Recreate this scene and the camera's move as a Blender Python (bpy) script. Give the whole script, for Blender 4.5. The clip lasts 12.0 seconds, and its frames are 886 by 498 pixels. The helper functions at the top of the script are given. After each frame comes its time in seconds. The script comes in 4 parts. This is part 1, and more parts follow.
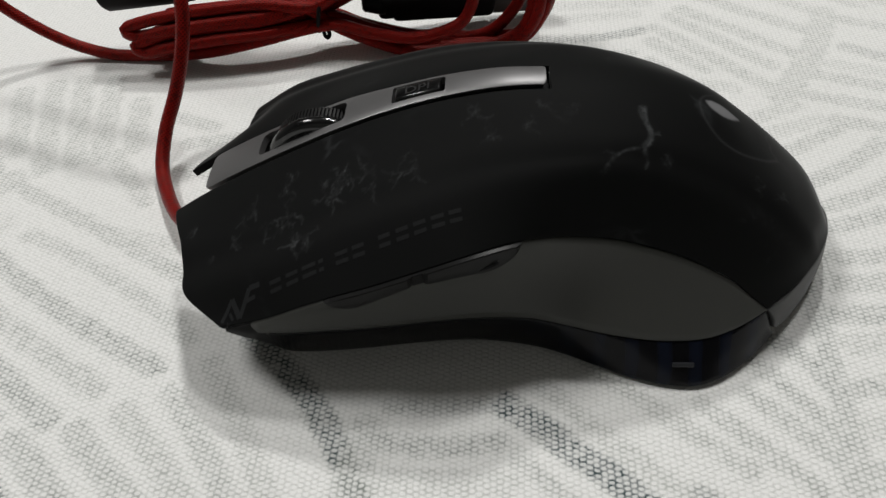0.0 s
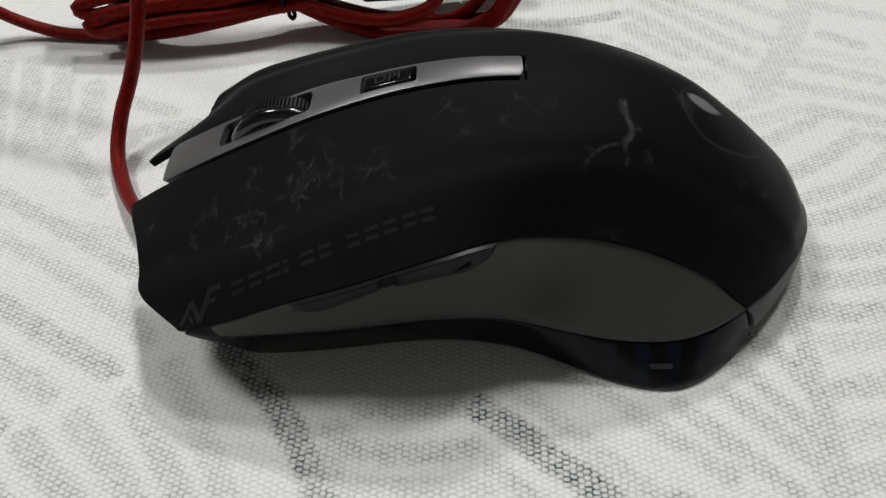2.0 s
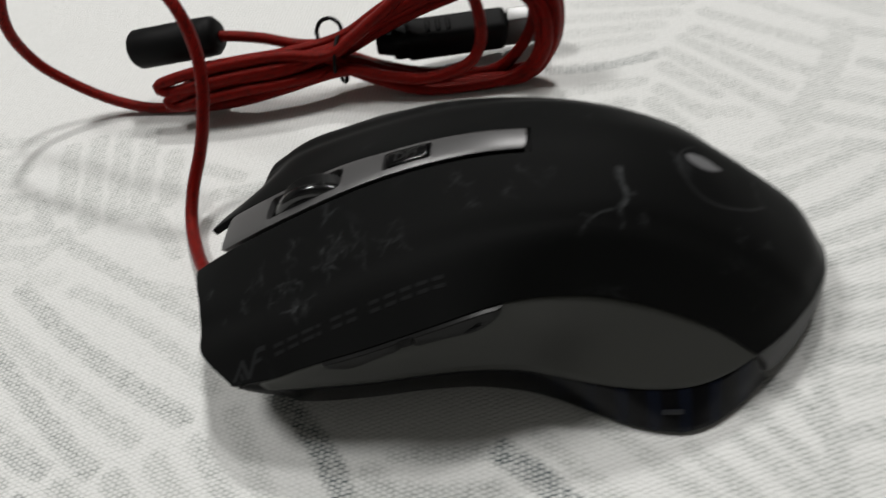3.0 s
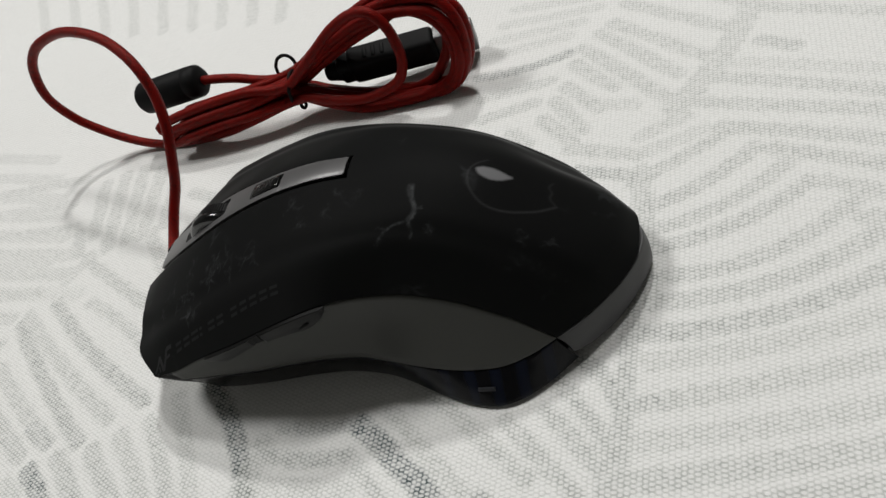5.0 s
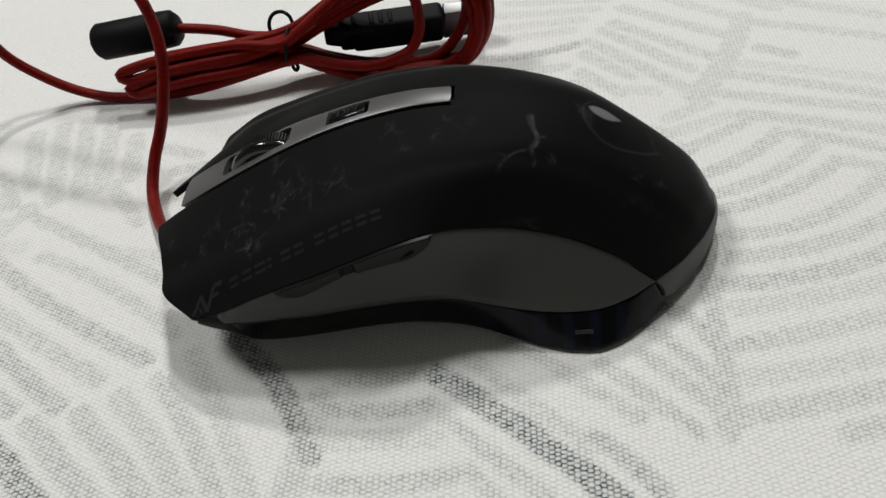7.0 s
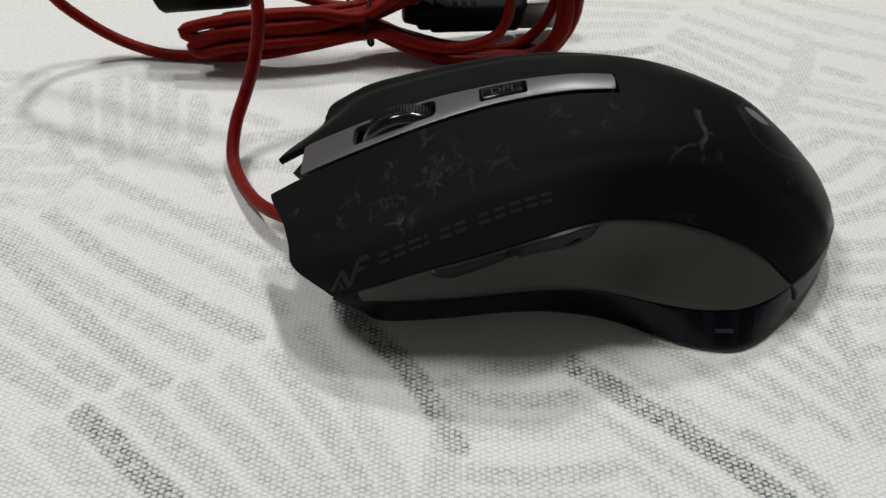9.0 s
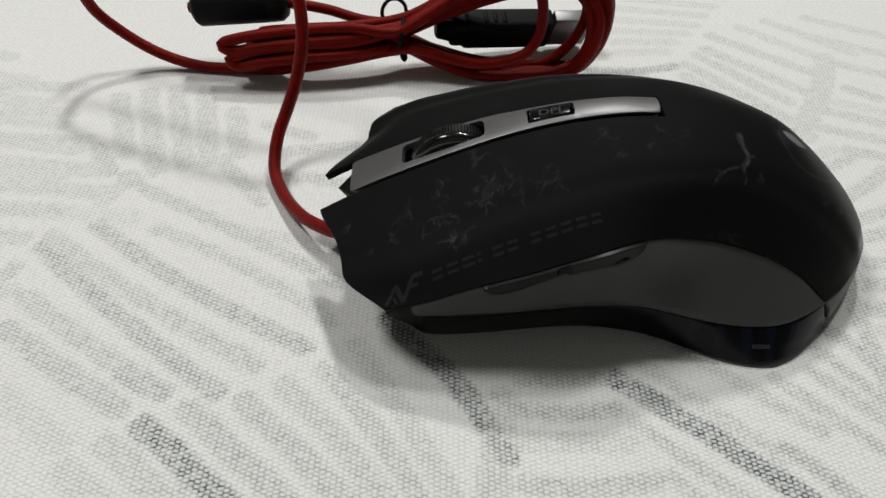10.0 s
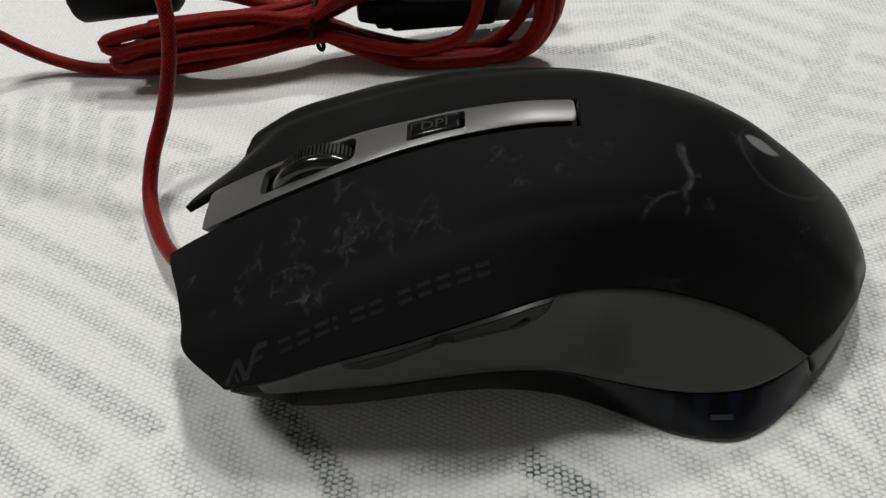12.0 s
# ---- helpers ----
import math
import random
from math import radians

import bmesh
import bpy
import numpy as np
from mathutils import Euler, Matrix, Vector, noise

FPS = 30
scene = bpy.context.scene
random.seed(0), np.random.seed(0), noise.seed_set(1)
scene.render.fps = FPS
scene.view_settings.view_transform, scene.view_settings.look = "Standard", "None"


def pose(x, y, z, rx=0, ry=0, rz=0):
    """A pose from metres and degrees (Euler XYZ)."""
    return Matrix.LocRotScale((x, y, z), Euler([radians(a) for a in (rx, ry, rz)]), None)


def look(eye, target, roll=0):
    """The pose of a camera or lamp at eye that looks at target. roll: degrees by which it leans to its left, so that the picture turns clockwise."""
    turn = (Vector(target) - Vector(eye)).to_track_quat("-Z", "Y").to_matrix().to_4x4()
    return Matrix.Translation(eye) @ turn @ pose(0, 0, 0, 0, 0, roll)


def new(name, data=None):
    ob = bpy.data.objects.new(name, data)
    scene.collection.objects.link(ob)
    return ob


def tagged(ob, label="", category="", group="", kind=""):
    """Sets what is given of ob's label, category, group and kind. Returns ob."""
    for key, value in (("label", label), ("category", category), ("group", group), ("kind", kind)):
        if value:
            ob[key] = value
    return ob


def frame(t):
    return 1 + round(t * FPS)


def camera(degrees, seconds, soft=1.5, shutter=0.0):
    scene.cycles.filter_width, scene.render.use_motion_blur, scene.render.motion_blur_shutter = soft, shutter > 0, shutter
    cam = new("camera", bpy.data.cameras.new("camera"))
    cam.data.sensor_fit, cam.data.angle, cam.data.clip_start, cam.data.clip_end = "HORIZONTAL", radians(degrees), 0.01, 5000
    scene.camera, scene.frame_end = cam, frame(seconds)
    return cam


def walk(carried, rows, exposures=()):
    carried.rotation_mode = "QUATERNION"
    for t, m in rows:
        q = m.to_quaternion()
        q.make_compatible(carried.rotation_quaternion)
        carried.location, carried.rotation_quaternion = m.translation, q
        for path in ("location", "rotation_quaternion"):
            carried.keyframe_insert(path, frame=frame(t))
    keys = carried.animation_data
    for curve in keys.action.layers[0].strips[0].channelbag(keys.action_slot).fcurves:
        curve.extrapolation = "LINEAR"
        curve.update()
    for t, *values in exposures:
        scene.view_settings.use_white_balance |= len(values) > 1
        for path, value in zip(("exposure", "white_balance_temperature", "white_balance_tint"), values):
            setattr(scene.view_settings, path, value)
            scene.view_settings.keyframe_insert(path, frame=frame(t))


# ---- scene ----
cam = camera(60.40, 12.0, soft=1.5, shutter=0.35)
PATH = [
    (0, pose(0.00072, -0.11314, 0.12146, 42.772, 2.912, 2.347)),
    (0.5, pose(0.00477, -0.10793, 0.12243, 42.133, 4.138, 2.309)),
    (1, pose(0.00365, -0.10865, 0.12169, 42.629, 3.462, 1.442)),
    (1.5, pose(0.00071, -0.10651, 0.12054, 41.256, 1.688, 1.002)),
    (2, pose(-0.00012, -0.10641, 0.11960, 40.982, 1.155, 0.781)),
    (2.5, pose(-0.00063, -0.10516, 0.11915, 40.455, 0.927, 0.510)),
    (3, pose(0.01680, -0.10689, 0.13433, 41.855, 8.488, 4.401)),
    (3.2, pose(0.03447, -0.10807, 0.14140, 40.744, 8.196, 4.833)),
    (4.8, pose(0.09352, -0.11018, 0.14287, 41.118, 21.242, 10.285)),
    (5, pose(0.09028, -0.11081, 0.14143, 41.378, 20.546, 10.110)),
    (5.5, pose(0.08132, -0.12150, 0.14154, 41.214, 16.092, 5.416)),
    (6, pose(0.04367, -0.13046, 0.14152, 41.257, 12.022, 4.455)),
    (6.5, pose(0.02944, -0.13273, 0.13968, 42.842, 8.524, 2.908)),
    (6.8, pose(0.02546, -0.13209, 0.13524, 43.294, 7.207, 2.099)),
    (7, pose(0.02361, -0.13290, 0.13488, 43.921, 6.937, 1.706)),
    (7.5, pose(0.00606, -0.13351, 0.12958, 43.974, 4.919, 1.389)),
    (7.7, pose(-0.00247, -0.13286, 0.13059, 44.110, 3.315, 1.060)),
    (9.3, pose(-0.03031, -0.13220, 0.13165, 43.822, -1.368, -0.621)),
    (9.5, pose(-0.03215, -0.13143, 0.13315, 43.372, -1.459, -0.790)),
    (10, pose(-0.04050, -0.13335, 0.13662, 44.027, -2.036, -0.650)),
    (10.2, pose(-0.04245, -0.13364, 0.13553, 44.070, -2.013, -0.756)),
    (10.5, pose(-0.04037, -0.13298, 0.13570, 43.877, -1.776, -0.408)),
    (11, pose(-0.02218, -0.11897, 0.13289, 43.277, -1.164, -1.600)),
    (11.5, pose(-0.01136, -0.09576, 0.12545, 40.324, 0.498, 0.119)),
    (12, pose(-0.00727, -0.09790, 0.12185, 41.274, 2.152, 0.553)),
]
walk(cam, PATH)

# ---- light: three white ceiling lamps beyond the table, and what the room throws back ----
world = bpy.data.worlds.new("room_air")
world.use_nodes = True
world.node_tree.nodes["Background"].inputs[0].default_value = (0.9, 0.95, 1.0, 1)
world.node_tree.nodes["Background"].inputs[1].default_value = 0.012
scene.world = world
scene.view_settings.exposure = 0.0


def disc_lamp(name, at, size, watts, colour):
    data = bpy.data.lights.new(name, "AREA")
    data.shape, data.size, data.energy, data.color = "DISK", size, watts, colour
    ob = new(name, data)
    ob.matrix_world = look(at, (0, 0, 0))
    return ob


WHITE = (1.0, 0.99, 0.965)
disc_lamp("far_ceiling_lamp", (0.08, 1.21, 1.66), 0.14, 14.6, WHITE)
disc_lamp("right_ceiling_lamp", (0.33, 0.66, 1.66), 0.20, 8.7, WHITE)
disc_lamp("left_ceiling_lamp", (-0.92, 0.33, 1.66), 0.42, 15.0, WHITE)

# ---- materials ----
MM = 0.001


def material(name, colour=(0.5, 0.5, 0.5), rough=0.5, metal=0.0, coat=0.0):
    m = bpy.data.materials.new(name)
    m.use_nodes = True
    b = m.node_tree.nodes["Principled BSDF"]
    b.inputs["Base Color"].default_value = (*colour, 1)
    b.inputs["Roughness"].default_value = rough
    b.inputs["Metallic"].default_value = metal
    b.inputs["Coat Weight"].default_value = coat
    b.inputs["Coat Roughness"].default_value = 0.08
    return m


class Net:
    """Short-hand for building a node tree."""

    def __init__(self, m):
        self.tree = m.node_tree
        self.shader = m.node_tree.nodes["Principled BSDF"]
        self.coords = self.add("ShaderNodeTexCoord").outputs["Object"]

    def add(self, kind, **sets):
        n = self.tree.nodes.new(kind)
        for k, v in sets.items():
            setattr(n, k, v)
        return n

    def link(self, a, b):
        if isinstance(a, (int, float)):
            b.default_value = a
        elif isinstance(a, tuple):
            b.default_value = (*a, 1) if len(a) == 3 and len(b.default_value) == 4 else a
        else:
            self.tree.links.new(a, b)

    def math(self, op, a, b=0.0, c=0.0):
        n = self.add("ShaderNodeMath", operation=op)
        for i, v in enumerate((a, b, c)):
            self.link(v, n.inputs[i])
        return n.outputs[0]

    def noise(self, scale, detail=3.0, rough=0.55, distort=0.0, coords=None):
        n = self.add("ShaderNodeTexNoise")
        self.link(coords or self.coords, n.inputs["Vector"])
        n.inputs["Scale"].default_value, n.inputs["Detail"].default_value = scale, detail
        n.inputs["Roughness"].default_value, n.inputs["Distortion"].default_value = rough, distort
        return n.outputs[0]

    def ramp(self, fac, lo, hi, a=0.0, b=1.0):
        n = self.add("ShaderNodeMapRange")
        n.interpolation_type = "SMOOTHSTEP"
        self.link(fac, n.inputs[0])
        for i, v in enumerate((lo, hi, a, b)):
            n.inputs[i + 1].default_value = v
        return n.outputs[0]

    def mix(self, fac, a, b):
        n = self.add("ShaderNodeMix", data_type="RGBA")
        self.link(fac, n.inputs[0])
        self.link(a, n.inputs[6])
        self.link(b, n.inputs[7])
        return n.outputs[2]

    def colour(self, out):
        self.link(out, self.shader.inputs["Base Color"])

    def rough(self, out):
        self.link(out, self.shader.inputs["Roughness"])

    def bump(self, height, strength, distance):
        n = self.add("ShaderNodeBump")
        n.inputs["Strength"].default_value, n.inputs["Distance"].default_value = strength, distance
        self.link(height, n.inputs["Height"])
        self.link(n.outputs[0], self.shader.inputs["Normal"])


def plastic(name, colour, rough, coat=0.0, grain=1400, relief=0.00004, stain=0.12):
    """Moulded plastic: fine grain, faint handling marks in the gloss."""
    m = material(name, colour, rough, 0.0, coat)
    n = Net(m)
    marks = n.noise(60, 4)
    n.rough(n.math("ADD", n.math("MULTIPLY", marks, stain), rough - stain / 2))
    dark = tuple(c * 0.8 for c in colour)
    n.colour(n.mix(n.noise(35, 3), dark, colour))
    n.bump(n.noise(grain, 2), 0.25, relief)
    return m


def shell_rubber():
    """Black soft-touch coating with a pale grey crackle of printed lightning."""
    m = material("soft_touch_black", (0.006, 0.006, 0.006), 0.6)
    m.node_tree.nodes["Principled BSDF"].inputs["Specular IOR Level"].default_value = 0.035
    m.node_tree.nodes["Principled BSDF"].inputs["Sheen Weight"].default_value = 0.34
    m.node_tree.nodes["Principled BSDF"].inputs["Sheen Roughness"].default_value = 0.20
    n = Net(m)
    warp = n.add("ShaderNodeVectorMath", operation="ADD")
    shift = n.add("ShaderNodeTexNoise")
    n.link(n.coords, shift.inputs["Vector"])
    shift.inputs["Scale"].default_value, shift.inputs["Detail"].default_value = 160, 4
    amount = n.add("ShaderNodeVectorMath", operation="SCALE")
    n.link(shift.outputs[1], amount.inputs[0])
    amount.inputs["Scale"].default_value = 0.011
    n.link(n.coords, warp.inputs[0])
    n.link(amount.outputs[0], warp.inputs[1])
    cells = n.add("ShaderNodeTexVoronoi", feature="DISTANCE_TO_EDGE")
    n.link(warp.outputs[0], cells.inputs["Vector"])
    cells.inputs["Scale"].default_value = 95
    vein = n.ramp(cells.outputs["Distance"], 0.0, 0.10, 1.0, 0.0)
    cloud = n.ramp(n.noise(75, 3, 0.6), 0.56, 0.70)
    wide = n.ramp(n.noise(28, 1), 0.42, 0.60)
    haze = n.math("MULTIPLY", n.ramp(n.noise(170, 5, 0.7), 0.55, 0.75), 0.12)
    crack = n.math("MULTIPLY", n.math("MULTIPLY", n.math("ADD", vein, haze), cloud), wide)
    drawn = n.add("ShaderNodeAttribute", attribute_name="mark").outputs["Fac"]
    # thin broken filaments inside the painted sparks
    fine = n.add("ShaderNodeTexVoronoi", feature="DISTANCE_TO_EDGE")
    n.link(warp.outputs[0], fine.inputs["Vector"])
    fine.inputs["Scale"].default_value = 330
    thread = n.ramp(fine.outputs["Distance"], 0.01, 0.16, 1.0, 0.0)
    smoky = n.math("MULTIPLY", drawn, n.math("MULTIPLY", n.ramp(n.noise(380, 5, 0.7), 0.36, 0.64, 0.1, 1.0), n.math("ADD", n.math("MULTIPLY", thread, 0.5), 0.55)))
    solid = n.add("ShaderNodeAttribute", attribute_name="emblem").outputs["Fac"]
    black = n.mix(n.math("MULTIPLY", crack, 0.32), (0.0062, 0.0065, 0.0065), (0.05, 0.053, 0.056))
    n.colour(n.mix(solid, n.mix(smoky, black, (0.14, 0.147, 0.152)), (0.30, 0.30, 0.31)))
    n.rough(n.math("ADD", n.math("MULTIPLY", n.noise(45, 4), 0.08), 0.56))
    n.bump(n.noise(2200, 2), 0.2, 0.00003)
    return m


def smoked_acrylic():
    """Glossy smoked band with faint blue light-guide ribs inside."""
    m = material("smoked_blue_acrylic", (0.006, 0.008, 0.02), 0.2)
    m.node_tree.nodes["Principled BSDF"].inputs["Specular IOR Level"].default_value = 0.15
    n = Net(m)
    wave = n.add("ShaderNodeTexWave", wave_type="BANDS", bands_direction="X")
    n.link(n.coords, wave.inputs["Vector"])
    wave.inputs["Scale"].default_value, wave.inputs["Distortion"].default_value = 55, 1.2
    rear = n.add("ShaderNodeSeparateXYZ")
    n.link(n.coords, rear.inputs[0])
    toward = n.ramp(rear.outputs[0], 0.0, 0.035)
    n.colour(n.mix(n.math("MULTIPLY", n.ramp(wave.outputs["Fac"], 0.3, 1.0), toward), (0.002, 0.002, 0.003), (0.004, 0.006, 0.014)))
    n.rough(n.math("ADD", n.math("MULTIPLY", n.noise(90, 3), 0.12), 0.16))
    return m


def braid(name):
    """Braided red textile sleeve with black flecks; the curve's own u runs along the cable."""
    m = material(name, (0.25, 0.012, 0.012), 0.42)
    n = Net(m)
    uv = n.add("ShaderNodeTexCoord").outputs["UV"]
    sep = n.add("ShaderNodeSeparateXYZ")
    n.link(uv, sep.inputs[0])
    along = n.math("MULTIPLY", sep.outputs[0], 1.0)
    round_ = n.math("MULTIPLY", sep.outputs[1], 12 * math.tau)
    a = n.math("SINE", n.math("ADD", n.math("MULTIPLY", along, math.tau / 0.0010), round_))
    b = n.math("SINE", n.math("SUBTRACT", n.math("MULTIPLY", along, math.tau / 0.0010), round_))
    weave = n.math("MAXIMUM", a, b)
    fleck = n.ramp(n.noise(900, 2), 0.54, 0.62)
    red = n.mix(n.ramp(weave, -0.2, 0.8), (0.045, 0.0014, 0.001), (0.205, 0.0049, 0.0033))
    n.colour(n.mix(n.math("MULTIPLY", fleck, 0.6), red, (0.02, 0.003, 0.003)))
    n.bump(weave, 0.45, 0.00012)
    n.shader.inputs["Specular IOR Level"].default_value = 0.3
    n.shader.inputs["Specular Tint"].default_value = (1.0, 0.22, 0.17, 1)
    return m


def cloth_material():
    """Woven polyester tablecloth: white yarn, with grey-green strokes printed on the crowns of the weave."""
    m = material("woven_tablecloth", (0.75, 0.75, 0.74), 0.85)
    n = Net(m)
    jitter = n.add("ShaderNodeTexNoise")
    n.link(n.coords, jitter.inputs["Vector"])
    jitter.inputs["Scale"].default_value = 260
    off = n.add("ShaderNodeVectorMath", operation="SCALE")
    n.link(jitter.outputs[1], off.inputs[0])
    off.inputs["Scale"].default_value = 0.0008
    moved = n.add("ShaderNodeVectorMath", operation="ADD")
    n.link(n.coords, moved.inputs[0])
    n.link(off.outputs[0], moved.inputs[1])
    turn = n.add("ShaderNodeVectorRotate", rotation_type="Z_AXIS")
    n.link(moved.outputs[0], turn.inputs["Vector"])
    turn.inputs["Angle"].default_value = radians(WEAVE_TURN)
    sep = n.add("ShaderNodeSeparateXYZ")
    n.link(turn.outputs[0], sep.inputs[0])
    warp = n.math("SINE", n.math("MULTIPLY", sep.outputs[0], math.tau / PITCH_X))
    weft = n.math("SINE", n.math("MULTIPLY", sep.outputs[1], math.tau / PITCH_Y))
    over = n.math("MULTIPLY", n.math("SIGN", warp), weft)
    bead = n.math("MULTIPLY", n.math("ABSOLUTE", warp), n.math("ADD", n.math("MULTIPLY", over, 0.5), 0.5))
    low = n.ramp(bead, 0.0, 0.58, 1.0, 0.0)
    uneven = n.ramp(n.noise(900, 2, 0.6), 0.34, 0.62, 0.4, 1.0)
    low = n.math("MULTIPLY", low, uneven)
    ink = n.add("ShaderNodeAttribute", attribute_name="print").outputs["Fac"]
    tone = n.add("ShaderNodeAttribute", attribute_name="tint").outputs["Fac"]
    worn = n.math("MULTIPLY", ink, n.ramp(n.noise(420, 4, 0.7), 0.3, 0.68, 0.35, 1.0))
    printed = n.math("MULTIPLY", worn, n.math("ADD", n.math("MULTIPLY", low, 0.80), 0.26))
    # yarn colour darkened in the weave's gaps, shade painted in besides the bump
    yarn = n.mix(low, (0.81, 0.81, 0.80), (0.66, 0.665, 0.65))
    yarn = n.mix(n.math("MULTIPLY", n.noise(14, 3), 0.35), yarn, (0.63, 0.63, 0.615))
    dye = n.mix(tone, (0.28, 0.30, 0.275), (0.045, 0.07, 0.074))
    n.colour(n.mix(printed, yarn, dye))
    n.bump(n.math("SUBTRACT", 1.0, low), 0.5, 0.0002)
    n.shader.inputs["Sheen Weight"].default_value = 0.1
    return m


WEAVE_TURN, PITCH_X, PITCH_Y = 2.0, 0.00234, 0.00098
CLOTH = cloth_material()
RUBBER = shell_rubber()
GUNMETAL = plastic("gunmetal_satin", (0.145, 0.143, 0.145), 0.40, 0.0, 1800)
GUNMETAL.node_tree.nodes["Principled BSDF"].inputs["Metallic"].default_value = 0.55
GREY_GRIP = plastic("grey_matte_grip", (0.035, 0.036, 0.0315), 0.6)
GREY_TRIM = plastic("grey_satin_trim", (0.042, 0.042, 0.043), 0.5)
BLACK = plastic("black_plastic", (0.004, 0.004, 0.0043), 0.6)
BLACK.node_tree.nodes["Principled BSDF"].inputs["Specular IOR Level"].default_value = 0.12
GLOSS = plastic("gloss_black", (0.004, 0.004, 0.0045), 0.14, 0.2, 900, 0.00001)
TYRE = plastic("wheel_rubber", (0.004, 0.004, 0.004), 0.5)
TYRE.node_tree.nodes["Principled BSDF"].inputs["Specular IOR Level"].default_value = 0.2
ACRYLIC = smoked_acrylic()
BRAID = braid("red_braid")
STEEL = plastic("plug_steel", (0.2, 0.2, 0.2), 0.42)
STEEL.node_tree.nodes["Principled BSDF"].inputs["Metallic"].default_value = 1.0
WALL = plastic("grey_white_wall_paint", (0.38, 0.38, 0.365), 0.9, 0.0, 90, 0.0005)
WOOD = plastic("table_wood", (0.22, 0.13, 0.07), 0.5)
TILE = plastic("floor_tile", (0.45, 0.42, 0.38), 0.4)
LETTER = plastic("grey_lettering", (0.014, 0.014, 0.0145), 0.4)


# ---- building helpers ----
def mesh_object(name, verts, faces, mat, parent=None, label="", smooth=True):
    me = bpy.data.meshes.new(name)
    me.from_pydata([tuple(v) for v in verts], [], faces)
    bm = bmesh.new()
    bm.from_mesh(me)
    bmesh.ops.recalc_face_normals(bm, faces=bm.faces)
    bm.to_mesh(me)
    bm.free()
    if smooth:
        me.shade_smooth()
    me.materials.append(mat)
    ob = new(name, me)
    if parent is not None:
        ob.parent = parent
    if label:
        tagged(ob, label)
    return ob


def part(name, bm, mat, parent, label="", smooth=True):
    me = bpy.data.meshes.new(name)
    bmesh.ops.recalc_face_normals(bm, faces=bm.faces)
    bm.to_mesh(me)
    bm.free()
    if smooth:
        me.shade_smooth()
    me.materials.append(mat)
    ob = new(name, me)
    ob.parent = parent
    if label:
        tagged(ob, label)
    return ob


def thicken(ob, metres, offset=-1.0, bevel=0.0):
    s = ob.modifiers.new("thickness", "SOLIDIFY")
    s.thickness, s.offset, s.use_even_offset = metres, offset, True
    if bevel:
        b = ob.modifiers.new("rounding", "BEVEL")
        b.width, b.segments, b.limit_method, b.angle_limit = bevel, 2, "ANGLE", radians(50)
    return ob


def spline(points, count):
    """A smooth curve through the points, sampled evenly along its length."""
    p = np.array(points, float)
    p = np.vstack([2 * p[0] - p[1], p, 2 * p[-1] - p[-2]])
    fine = []
    for i in range(1, len(p) - 2):
        p0, p1, p2, p3 = p[i - 1:i + 3]
        t0 = 0.0
        t1 = t0 + np.linalg.norm(p1 - p0) ** 0.5 + 1e-9
        t2 = t1 + np.linalg.norm(p2 - p1) ** 0.5 + 1e-9
        t3 = t2 + np.linalg.norm(p3 - p2) ** 0.5 + 1e-9
        for t in np.linspace(t1, t2, 24, endpoint=(i == len(p) - 3)):
            a1 = (t1 - t) / (t1 - t0) * p0 + (t - t0) / (t1 - t0) * p1
            a2 = (t2 - t) / (t2 - t1) * p1 + (t - t1) / (t2 - t1) * p2
            a3 = (t3 - t) / (t3 - t2) * p2 + (t - t2) / (t3 - t2) * p3
            b1 = (t2 - t) / (t2 - t0) * a1 + (t - t0) / (t2 - t0) * a2
            b2 = (t3 - t) / (t3 - t1) * a2 + (t - t1) / (t3 - t1) * a3
            fine.append((t2 - t) / (t2 - t1) * b1 + (t - t1) / (t2 - t1) * b2)
    fine = np.array(fine)
    run = np.concatenate([[0], np.cumsum(np.linalg.norm(np.diff(fine, axis=0), axis=1))])
    want = np.linspace(0, run[-1], count)
    return np.stack([np.interp(want, run, fine[:, k]) for k in range(3)], 1)


def surface(curves, along, between):
    """A grid of points over guide curves that run side by side: rows along them, columns across."""
    lines = [spline(c, along) for c in curves]
    rows = []
    for i in range(along):
        cross = [l[i] for l in lines]
        p = [2 * cross[0] - cross[1], *cross, 2 * cross[-1] - cross[-2]]
        row = []
        for k in range(1, len(p) - 2):
            for j in range(between):
                t = j / between
                row.append(0.5 * (2 * p[k] + (p[k + 1] - p[k - 1]) * t + (2 * p[k - 1] - 5 * p[k] + 4 * p[k + 1] - p[k + 2]) * t * t
                                  + (3 * p[k] - p[k - 1] - 3 * p[k + 1] + p[k + 2]) * t ** 3))
        row.append(p[-2])
        rows.append(row)
    return np.array(rows)


def grid_faces(ni, nj, skip=lambda i, j: False):
    return [(i * nj + j, i * nj + j + 1, (i + 1) * nj + j + 1, (i + 1) * nj + j) for i in range(ni - 1) for j in range(nj - 1) if not skip(i, j)]


def sheet(name, curves, mat, parent, along=60, between=4, label="", thick=0.0012, bevel=0.0, offset=-1.0):
    g = surface(curves, along, between) * MM
    ob = mesh_object(name, g.reshape(-1, 3), grid_faces(*g.shape[:2]), mat, parent, label)
    out = sum((p.normal.dot(p.center - Vector((0, 0, 0.012))) for p in ob.data.polygons))
    if out < 0:
        ob.data.flip_normals()
    return thicken(ob, thick, offset, bevel)


def mirror(curve):
    return [(x, 0.8 - y, z) for x, y, z in curve]


